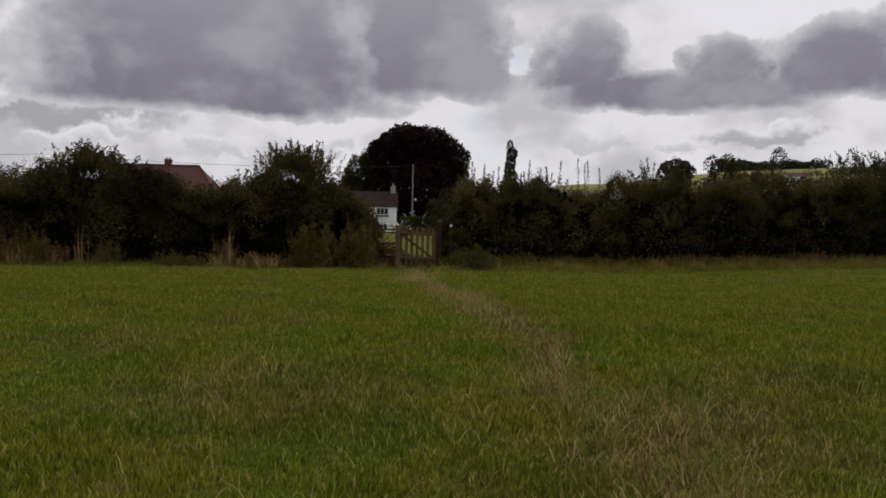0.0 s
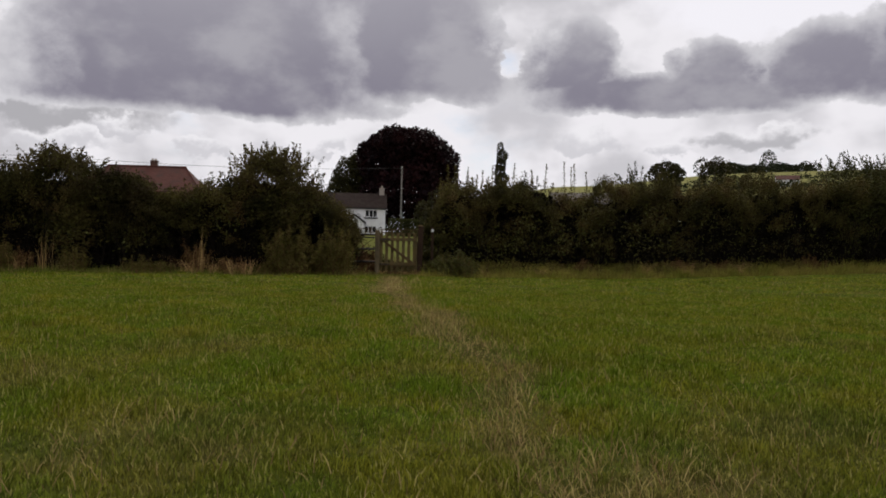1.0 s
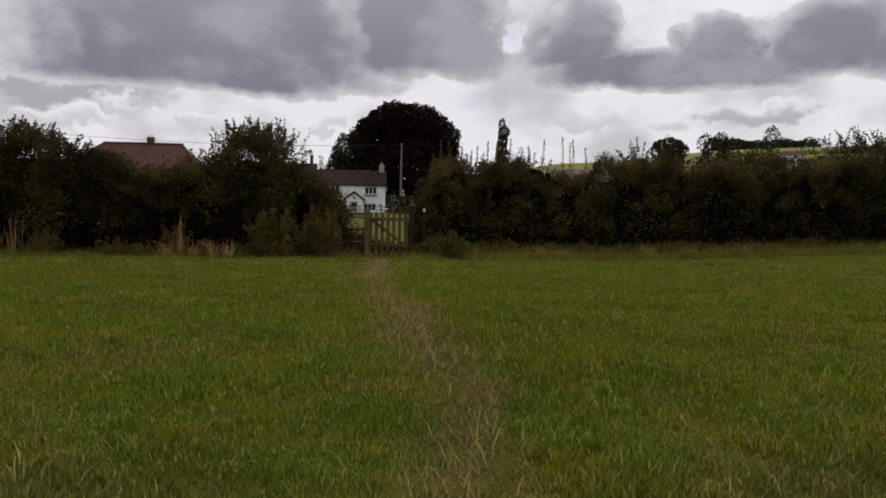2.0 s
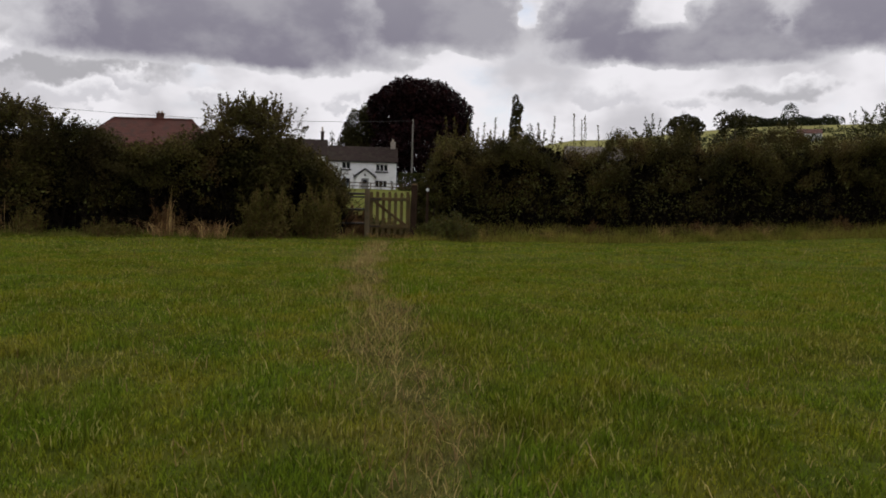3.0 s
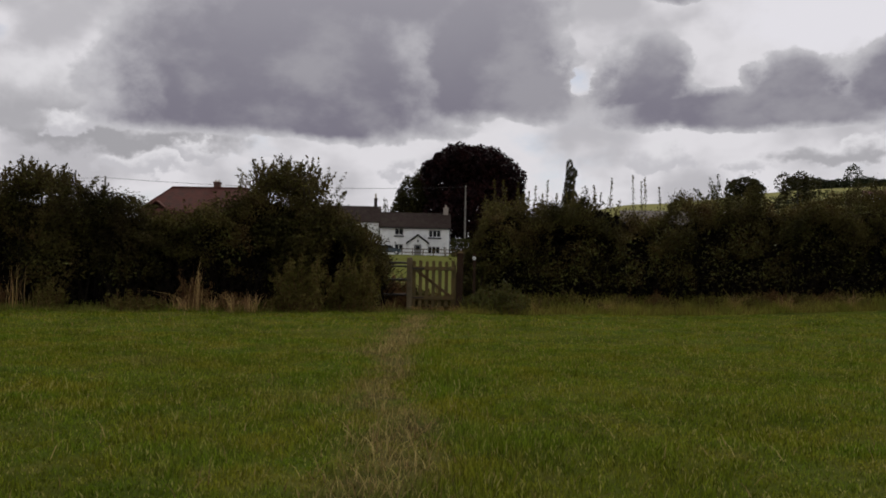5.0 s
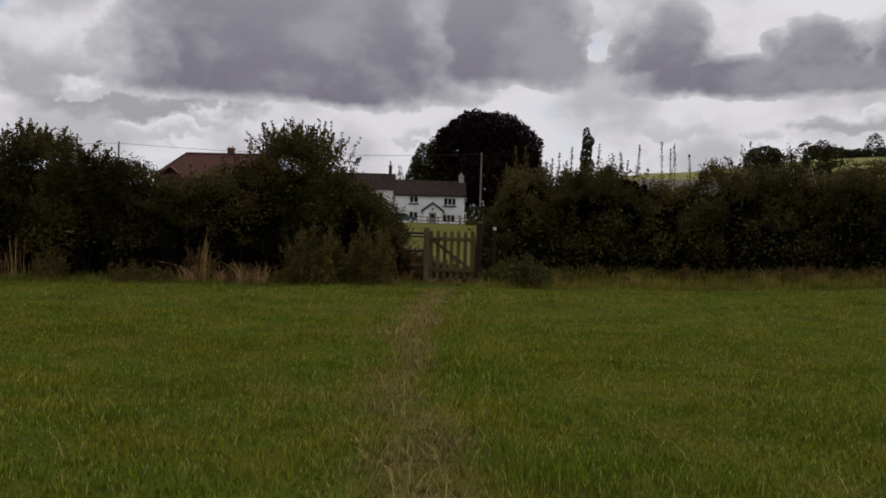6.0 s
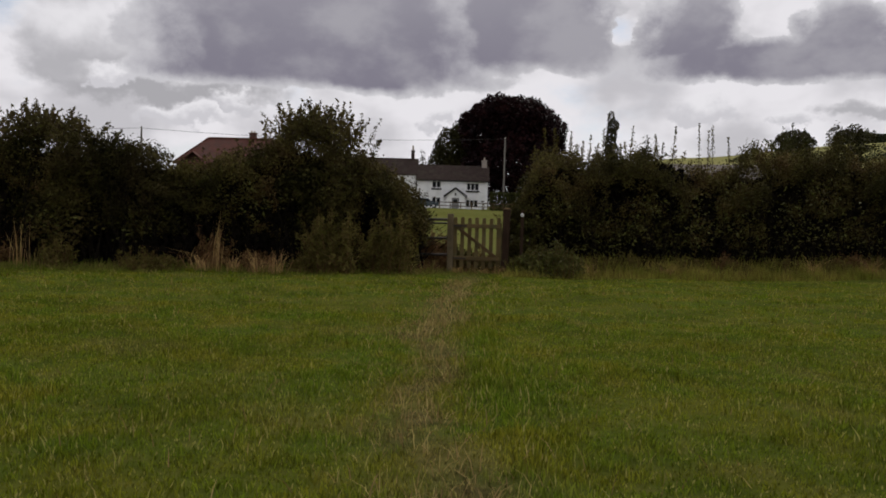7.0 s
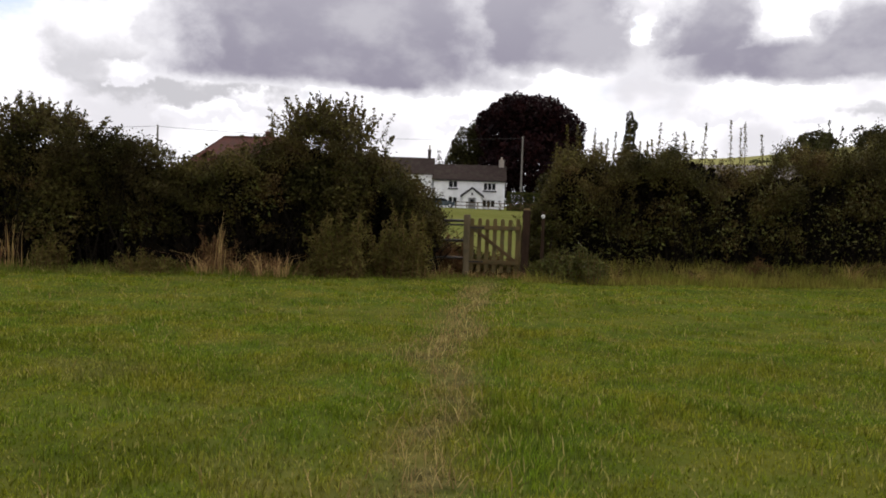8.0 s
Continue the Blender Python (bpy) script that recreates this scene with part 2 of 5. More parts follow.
M_DEAD = material("dead_bramble", [(0.075, 0.040, 0.016), (0.20, 0.115, 0.048)], 1.6, 0.85, spread=0.5, through_light=0.2, gloss=0.06)
M_FRINGE = material("long_grass", [(0.15, 0.165, 0.020), (0.33, 0.265, 0.065)], 1.2, 0.8, spread=0.4, through_light=0.3, gloss=0.08)
M_VERGE = material("rank_green_grass", [(0.11, 0.15, 0.020), (0.23, 0.205, 0.045)], 1.2, 0.8, spread=0.4, through_light=0.3, gloss=0.08)
M_HEDGE = material("hawthorn_leaf", [(0.012, 0.011, 0.003), (0.042, 0.038, 0.010), (0.098, 0.079, 0.023), (0.110, 0.064, 0.026)], 0.62, 0.8, spread=0.48, through_light=0.18, gloss=0.08, stain=((0.075, 0.050, 0.020), 0.7, 0.45))
# growth inside the hedge: the shade there is painted in as near-black
M_SHADED_THICKET = material("shaded_twig_thicket", [(0.005, 0.004, 0.0025), (0.014, 0.010, 0.006)], 2.0, 0.95, spread=0.4, gloss=0.08)
M_BRAMBLE = material("bramble_leaf", [(0.052, 0.055, 0.011), (0.130, 0.122, 0.032)], 1.5, 0.5, spread=0.5, through_light=0.15, gloss=0.12)
M_WEED = material("tall_weed_leaf", [(0.058, 0.054, 0.010), (0.165, 0.128, 0.038)], 1.5, 0.7, spread=0.4, through_light=0.25, gloss=0.08)
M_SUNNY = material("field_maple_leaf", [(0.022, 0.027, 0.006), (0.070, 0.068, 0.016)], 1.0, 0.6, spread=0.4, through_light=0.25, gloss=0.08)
M_BEECH = material("copper_beech_leaf", [(0.005, 0.0018, 0.0028), (0.015, 0.0045, 0.0055), (0.034, 0.009, 0.010)], 0.35, 0.5, spread=0.5, through_light=0.1, gloss=0.08)
M_TREE = material("tree_leaf", [(0.020, 0.019, 0.006), (0.052, 0.046, 0.014)], 0.4, 0.6, spread=0.45, through_light=0.12, gloss=0.08)
M_FAR = material("far_wood_leaf", [(0.02, 0.026, 0.012), (0.04, 0.046, 0.02)], 0.05, 0.8, spread=0.35, gloss=0.08)
M_TWIG = material("twig_bark", [(0.035, 0.026, 0.018), (0.085, 0.065, 0.045)], 8, 0.9, 0.4, 60, gloss=0.08)
M_BARK = material("trunk_bark", [(0.05, 0.045, 0.038), (0.12, 0.105, 0.085)], 3, 0.9, 0.6, 20, squash=(1, 1, 0.25))
M_WOOD = material("weathered_oak", [(0.060, 0.040, 0.017), (0.130, 0.092, 0.042)], 5, 0.85, 0.5, 50, spread=0.25, stain=((0.07, 0.075, 0.04), 6, 0.5), squash=(1, 1, 0.3), gloss=0.06)
M_RAIL = material("weathered_rail", [(0.060, 0.038, 0.017), (0.130, 0.088, 0.042)], 5, 0.85, 0.5, 50, spread=0.25, stain=((0.06, 0.065, 0.035), 5, 0.5), squash=(0.3, 1, 1), gloss=0.06)
M_GREYWOOD = material("silvered_oak", [(0.085, 0.062, 0.036), (0.165, 0.128, 0.080)], 5, 0.85, 0.5, 50, spread=0.2, stain=((0.06, 0.06, 0.035), 6, 0.5), squash=(1, 1, 0.25), gloss=0.06)
M_DARKWOOD = material("creosoted_post", [(0.020, 0.012, 0.008), (0.052, 0.030, 0.020)], 6, 0.85, 0.5, 45, spread=0.15, squash=(1, 1, 0.25), gloss=0.06)
M_IRON = material("painted_iron", [(0.012, 0.012, 0.012), (0.03, 0.026, 0.022)], 12, 0.55, 0.2, 80, spread=0.1, stain=((0.09, 0.04, 0.02), 14, 0.4))
M_RENDER = material("whitewashed_render", [(0.80, 0.81, 0.82), (0.88, 0.88, 0.88)], 1.2, 0.9, 0.3, 25, spread=0.02, stain=((0.58, 0.58, 0.58), 0.9, 0.35))
M_SLATE = material("slate_roof", [(0.026, 0.018, 0.016), (0.050, 0.036, 0.032)], 2.2, 0.92, 0.6, 5, spread=0.1, stain=((0.055, 0.05, 0.036), 1.3, 0.5), squash=(1, 3, 3), gloss=0.05)
M_REDTILE = material("red_clay_tile", [(0.060, 0.020, 0.014), (0.105, 0.036, 0.026)], 1.6, 0.85, 0.8, 6, spread=0.1, stain=((0.05, 0.03, 0.024), 0.8, 0.6), squash=(1, 3, 3))
M_BRICK = material("red_brick", [(0.075, 0.036, 0.028), (0.13, 0.062, 0.046)], 5, 0.9, 0.6, 14, spread=0.1)
M_GREYBRICK = material("grey_stone", [(0.16, 0.145, 0.13), (0.30, 0.28, 0.25)], 3, 0.9, 0.6, 10, spread=0.1)
M_POT = material("buff_chimney_pot", [(0.36, 0.30, 0.24), (0.5, 0.43, 0.36)], 5, 0.85, spread=0.1)
M_CHIMNEY = material("stained_chimney_render", [(0.26, 0.22, 0.19), (0.42, 0.37, 0.33)], 4, 0.9, 0.4, 12, spread=0.1)
M_SOOT = material("sooty_brick", [(0.028, 0.02, 0.017), (0.06, 0.04, 0.034)], 5, 0.9, 0.6, 14, spread=0.1)
M_GLASS = material("dark_window_pane", [(0.006, 0.0065, 0.008), (0.012, 0.013, 0.015)], 2, 0.08, spread=0.1, gloss=0.12)
M_FRAME = material("white_window_paint", [(0.66, 0.66, 0.66), (0.76, 0.76, 0.75)], 9, 0.5, spread=0.05)
M_BLACK = material("black_paint", [(0.010, 0.010, 0.011), (0.022, 0.022, 0.022)], 9, 0.6, spread=0.05)
M_DOOR = material("grey_green_door", [(0.17, 0.17, 0.17), (0.24, 0.24, 0.235)], 6, 0.5, spread=0.05)
M_POLE = material("silvered_pole", [(0.12, 0.108, 0.095), (0.21, 0.195, 0.18)], 4, 0.85, 0.3, 30, spread=0.1, squash=(1, 1, 0.15), gloss=0.06)
M_WIRE = material("weathered_cable", [(0.04, 0.04, 0.042), (0.07, 0.07, 0.07)], 3, 0.6, spread=0.05)
M_CARPAINT = material("blue_grey_car_paint", [(0.055, 0.075, 0.09), (0.075, 0.095, 0.11)], 3, 0.25, spread=0.05)
M_TYRE = material("tyre_rubber", [(0.012, 0.012, 0.012), (0.025, 0.025, 0.025)], 20, 0.85, spread=0.05)
M_ALLOY = material("wheel_alloy", [(0.45, 0.45, 0.46), (0.55, 0.55, 0.56)], 20, 0.35, metal=1.0, spread=0.05)
M_PLASTIC = material("white_plastic", [(0.72, 0.72, 0.70), (0.8, 0.8, 0.78)], 15, 0.45, spread=0.03)
M_GREENPAINT = material("green_arrow_paint", [(0.03, 0.05, 0.035), (0.05, 0.075, 0.05)], 15, 0.5, spread=0.03)
M_METALROOF = material("grey_sheet_roof", [(0.075, 0.060, 0.052), (0.125, 0.105, 0.092)], 1.2, 0.7, 0.5, 9, spread=0.05, stain=((0.10, 0.075, 0.06), 0.7, 0.5))

# ---- builders ----
rng = np.random.default_rng(7)


def part(name, bm, mat, parent=None, label=""):
    me = bpy.data.meshes.new(name)
    bm.normal_update()
    bm.to_mesh(me)
    bm.free()
    me.materials.append(mat)
    ob = new(name, me)
    ob.parent = parent
    return tagged(ob, label)


def from_arrays(name, verts, faces, mat, parent=None, worn=None, mown=None):
    """A mesh object from arrays: verts (n, 3) and faces (m, 3 or 4)."""
    me = bpy.data.meshes.new(name)
    k = faces.shape[1]
    me.vertices.add(len(verts))
    me.vertices.foreach_set("co", np.ascontiguousarray(verts, dtype=np.float32).ravel())
    me.loops.add(faces.size)
    me.loops.foreach_set("vertex_index", np.ascontiguousarray(faces, dtype=np.int32).ravel())
    me.polygons.add(len(faces))
    me.polygons.foreach_set("loop_start", np.arange(0, faces.size, k, dtype=np.int32))
    me.update(calc_edges=True)
    if worn is not None:
        me.attributes.new("worn", "FLOAT", "POINT").data.foreach_set("value", np.ascontiguousarray(worn, dtype=np.float32))
    if mown is not None:
        me.attributes.new("mown", "FLOAT", "POINT").data.foreach_set("value", np.ascontiguousarray(mown, dtype=np.float32))
    me.materials.append(mat)
    ob = new(name, me)
    ob.parent = parent
    return ob


def empty(name, m, label, category, group="", kind=""):
    ob = new(name)
    ob.matrix_world = m
    return tagged(ob, label, category, group, kind)


def box(bm, x0, x1, y0, y1, z0, z1, bevel=0.0):
    vs = [bm.verts.new((x, y, z)) for z in (z0, z1) for x, y in ((x0, y0), (x1, y0), (x1, y1), (x0, y1))]
    fs = [bm.faces.new([vs[i] for i in f]) for f in ((3, 2, 1, 0), (4, 5, 6, 7), (0, 1, 5, 4), (1, 2, 6, 5), (2, 3, 7, 6), (3, 0, 4, 7))]
    if bevel:
        bmesh.ops.bevel(bm, geom=list({e for f in fs for e in f.edges}), offset=bevel, segments=1, affect="EDGES")
    return bm


def solid(bm, bottom, top):
    """A prism between two rings of the same number of corners."""
    a, b = [bm.verts.new(p) for p in bottom], [bm.verts.new(p) for p in top]
    bm.faces.new(a[::-1])
    bm.faces.new(b)
    for i in range(len(a)):
        j = (i + 1) % len(a)
        bm.faces.new((a[i], a[j], b[j], b[i]))
    return bm


def tube(bm, pts, radii, sides=6):
    """A round bar along the points."""
    rings = []
    pts = [Vector(p) for p in pts]
    for i, p in enumerate(pts):
        d = (pts[min(i + 1, len(pts) - 1)] - pts[max(i - 1, 0)]).normalized()
        u = d.orthogonal().normalized() if not rings else (last_u - last_u.dot(d) * d).normalized()
        last_u = u
        v = d.cross(u)
        r = radii[i] if isinstance(radii, (list, tuple)) else radii
        rings.append([bm.verts.new(p + r * (math.cos(a) * u + math.sin(a) * v)) for a in (2 * math.pi * k / sides for k in range(sides))])
    for a, b in zip(rings, rings[1:]):
        for k in range(sides):
            bm.faces.new((a[k], a[(k + 1) % sides], b[(k + 1) % sides], b[k]))
    bm.faces.new(rings[0][::-1])
    bm.faces.new(rings[-1])
    return bm


def wall_with_openings(bm, x0, x1, z0, z1, y0, y1, holes):
    """A wall of that thickness whose openings (x0, x1, z0, z1) go right through it."""
    xs = sorted({x0, x1, *(h[0] for h in holes), *(h[1] for h in holes)})
    zs = sorted({z0, z1, *(h[2] for h in holes), *(h[3] for h in holes)})
    for a, b in zip(xs, xs[1:]):
        for c, d in zip(zs, zs[1:]):
            if not any(h[0] <= a and b <= h[1] and h[2] <= c and d <= h[3] for h in holes):
                box(bm, a, b, y0, y1, c, d)
    bmesh.ops.remove_doubles(bm, verts=bm.verts, dist=1e-4)
    return bm


def smooth01(v):
    v = np.clip(v, 0, 1)
    return v * v * (3 - 2 * v)


HEDGE_A, HEDGE_B = 25.5, 0.40        # the hedge's middle line: y = A + B x


def ground_z(x, y):
    """The lie of the land: the field dips towards the walker, is level at the hedge, and climbs beyond it to a hill."""
    x, y = np.asarray(x, dtype=float), np.asarray(y, dtype=float)
    q = 9.0 - y
    z = np.where(q > 0, -0.065 * q * q / (np.abs(q) + 2.0), 0.0) * np.clip(1 - (q - 14) / 80, 0.3, 1)
    z = z + 0.03 * np.clip(x - 8, 0, 12) * smooth01((y - 10) / 15)
    s = y - (HEDGE_A + HEDGE_B * np.clip(x, -40, 40)) - 1.0
    z = z + 0.0325 * np.clip(s, 0, 105)
    r = np.hypot(x, np.maximum(y, 0))
    b = x / np.maximum(np.abs(y), 1.0)
    a = np.where(y > 0, 0.18 + 0.65 * smooth01((b + 0.12) / 0.26) + 0.17 * smooth01((b - 0.14) / 0.22), 0.1)
    z = z + a * (0.112 * np.clip(r - 130, 0, 820) + 4.0 * smooth01((r - 700) / 300)) - 0.02 * np.clip(r - 1100, 0, 3000)
    z = z + 0.02 * np.sin(x * 1.7 + 0.6 * y) * np.sin(y * 1.3 - 0.4 * x) + 0.012 * np.sin(3.9 * x + 1.1) * np.sin(4.3 * y)
    return z


TRACK_Y = [-6, -1, 3, 6.5, 10.2, 14, 19, 24, 30]
TRACK_X = [2.6, 2.8, 3.3, 2.9, 2.15, 1.5, 1.05, 0.75, 0.6]


def worn_at(x, y):
    """How far the turf is trodden, 0 to 1: the footpath to the gate, and a few dry patches."""
    d = np.abs(x - np.interp(y, TRACK_Y, TRACK_X) + 0.12 * np.sin(1.9 * y) + 0.06 * np.sin(5.1 * y + 1))
    wide = 0.23 + 0.06 * np.sin(0.9 * y + 0.5) + 0.10 * smooth01((8 - y) / 8)
    w = 0.50 * np.exp(-(d / wide) ** 2) * (0.74 + 0.26 * smooth01((y - 5) / 5)) * np.clip(1.15 - 0.02 * y, 0.5, 1) * (y < 34)
    for px, py, r, k in ((1.25, 3.6, 0.7, 0.32), (0.6, 6.6, 0.5, 0.2), (4.6, 4.2, 0.7, 0.22), (-0.4, 5.2, 0.6, 0.2), (3.6, 3.2, 0.7, 0.4)):
        w = np.maximum(w, k * np.exp(-((x - px) ** 2 + (y - py) ** 2) / r ** 2))
    return w


def blades(P, height, width, lean=0.35, seed=1, curl=0.35):
    """Grass blades on the points P: tapered strips of three triangles, bent over. Returns verts, faces and the count per blade."""
    g = np.random.default_rng(seed)
    n = len(P)
    a = g.uniform(0, 2 * np.pi, n)
    side = np.stack([np.cos(a), np.sin(a), np.zeros(n)], 1) * (np.broadcast_to(width, n) * 0.5)[:, None]
    b = g.uniform(0, 2 * np.pi, n)
    h = np.broadcast_to(height, n)
    tilt = np.stack([np.cos(b), np.sin(b), np.zeros(n)], 1) * (h * g.uniform(0.1, 1, n) * lean)[:, None]
    up = np.array([0, 0, 1.0])
    mid = P + tilt * 0.4 + up * (h * 0.55)[:, None]
    tip = P + tilt * (1 + curl) + up * (h * (1 - 0.25 * curl * g.uniform(0, 1, n)))[:, None]
    V = np.stack([P - side, P + side, mid - side * 0.75, mid + side * 0.75, tip], 1).reshape(-1, 3)
    F = (np.arange(n)[:, None, None] * 5 + np.array([[0, 1, 3], [0, 3, 2], [2, 3, 4]])).reshape(-1, 3)
    return V, F


def short_blades(P, height, width, lean, seed):
    """Cropped grass: each blade a slim diamond, bent at its widest."""
    g = np.random.default_rng(seed)
    n = len(P)
    a, b = g.uniform(0, 2 * np.pi, n), g.uniform(0, 2 * np.pi, n)
    side = np.stack([np.cos(a), np.sin(a), np.zeros(n)], 1) * (width * 0.5)[:, None]
    tilt = np.stack([np.cos(b), np.sin(b), np.zeros(n)], 1) * (height * g.uniform(0.05, 1, n) * lean)[:, None]
    up = np.array([0, 0, 1.0]) * height[:, None]
    mid = P + tilt * 0.3 + up * 0.45
    V = np.stack([P, mid + side, P + tilt + up * g.uniform(0.8, 1, n)[:, None], mid - side], 1).reshape(-1, 3)
    F = np.arange(n * 4).reshape(-1, 4)
    return V, F


def leaf_quads(P, size, seed=1, flat=0.35, broad=0.29):
    """A diamond-shaped leaf, creased along its rib, on each point. flat: how far leaves lie level."""
    g = np.random.default_rng(seed)
    n = len(P)
    d = g.normal(size=(n, 3))
    d[:, 2] *= 1 - flat * 0.6
    d /= np.linalg.norm(d, axis=1)[:, None]
    w = np.cross(d, g.normal(size=(n, 3)) * np.array([1, 1, 0.5]) + np.array([0, 0, flat * 2]))
    w /= np.linalg.norm(w, axis=1)[:, None] + 1e-6
    nn = np.cross(d, w)
    s = (np.broadcast_to(size, n) * g.uniform(0.6, 1.3, n))[:, None]
    V = np.stack([P - d * s * 0.5, P + w * s * broad + nn * s * 0.12, P + d * s * 0.5, P - w * s * broad + nn * s * 0.12], 1).reshape(-1, 3)
    F = np.arange(n * 4).reshape(-1, 4)
    return V, F


def noise_at(P, scale, shift=0.0):
    return np.array([noise.noise(Vector((p[0] * scale + shift, p[1] * scale, p[2] * scale))) for p in P])


def twig_mesh(segs):
    """Thin three-sided twigs; segs: arrays a (n, 3), b (n, 3), radius (n)."""
    a, b, r = segs
    d = b - a
    u = np.cross(d, np.array([0.3, 0.2, 1.0]) + 0 * d)
    u /= np.linalg.norm(u, axis=1)[:, None] + 1e-9
    v = np.cross(d, u)
    v /= np.linalg.norm(v, axis=1)[:, None] + 1e-9
    ring = [np.cos(t) * u + np.sin(t) * v for t in (0, 2.094, 4.189)]
    V = np.stack([a + q * r[:, None] for q in ring] + [b + q * (r * 0.5)[:, None] for q in ring], 1).reshape(-1, 3)
    F = (np.arange(len(a))[:, None, None] * 6 + np.array([[0, 1, 4, 3], [1, 2, 5, 4], [2, 0, 3, 5]])).reshape(-1, 4)
    return V, F


def joined(meshes):
    V, F, k = [], [], 0
    for v, f in meshes:
        V.append(v)
        F.append(f + k)
        k += len(v)
    return np.concatenate(V), np.concatenate(F)


def shoots(roots, height, seed, leaf=0.085, step=0.032, lean=0.25, thick=0.008, broad=0.29):
    """Upright leafy shoots from the points: returns the leaf mesh and the twig mesh."""
    g = np.random.default_rng(seed)
    L, A, B, R = [], [], [], []
    for p, h in zip(roots, height):
        d = np.array([g.normal() * lean, g.normal() * lean, 1.0])
        d /= np.linalg.norm(d)
        bend = g.normal(size=3) * 0.12
        pts = [p + d * h * t + bend * h * t * t for t in np.linspace(0, 1, 4)]
        for a, b, w in zip(pts, pts[1:], (1, 0.8, 0.6)):
            A.append(a), B.append(b), R.append(thick * w)
        n = max(3, int(h / step))
        t = g.uniform(0.1, 1.0, n)[:, None]
        spread = leaf * 0.9 * (1.15 - t)
        L.append(p + d * h * t + bend * h * t * t + g.normal(size=(n, 3)) * spread)
    P = np.concatenate(L)
    return leaf_quads(P, leaf, seed + 1, 0.2, broad), twig_mesh((np.array(A), np.array(B), np.array(R)))


# ---- ground ----


def spaced(lo, near_lo, near_hi, hi, step, grow=1.18):
    a = list(np.arange(near_lo, near_hi + 1e-6, step))
    s, v, out = step, near_hi, []
    while v < hi:
        s *= grow
        v += s
        out.append(v)
    s, v, pre = step, near_lo, []
    while v > lo:
        s *= grow
        v -= s
        pre.append(v)
    return np.array(pre[::-1] + a + out)


def build_ground():
    xs, ys = spaced(-3500, -14, 24, 3500, 0.22, 1.13), spaced(-600, -3, 34, 4200, 0.22, 1.10)
    X, Y = np.meshgrid(xs, ys)
    V = np.stack([X, Y, ground_z(X, Y)], 2).reshape(-1, 3)
    nx, ny = len(xs), len(ys)
    i = (np.arange(ny - 1)[:, None] * nx + np.arange(nx - 1)).ravel()
    F = np.stack([i, i + 1, i + nx + 1, i + nx], 1)
    x, y = V[:, 0], V[:, 1]
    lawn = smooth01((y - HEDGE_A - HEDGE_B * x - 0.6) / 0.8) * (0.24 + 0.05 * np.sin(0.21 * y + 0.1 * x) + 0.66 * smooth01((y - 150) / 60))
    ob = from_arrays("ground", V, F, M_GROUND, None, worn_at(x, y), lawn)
    for p in ob.data.polygons:
        p.use_smooth = True
    tagged(ob, "rough green pasture with a trodden brown footpath, climbing to a far hill", "ground", kind="structure")


build_ground()

# ---- hedges ----
LEFT_TOP = ([-22, -16, -10.9, -10.2, -9.7, -9.1, -8.4, -7.9, -7.2, -6.7, -6.1, -5.4, -4.6, -4.1, -3.5, -2.6, -1.9, -1.3, -0.8, -0.45],
            [2.9, 2.8, 2.4, 2.5, 2.65, 2.75, 2.75, 2.62, 2.45, 2.32, 2.28, 2.45, 2.6, 2.8, 2.95, 2.95, 2.5, 2.1, 1.6, 1.1])
RIGHT_TOP = ([1.5, 1.85, 2.2, 2.9, 3.6, 4.3, 5.0, 5.6, 6.1, 7.2, 8, 8.8, 9.6, 10.5, 12, 14, 16, 18, 20, 26],
             [1.5, 2.1, 2.75, 2.9, 2.85, 2.95, 3.2, 3.15, 2.8, 2.8, 2.9, 3.1, 3.2, 3.15, 3.22, 3.25, 3.35, 3.6, 3.8, 3.8])


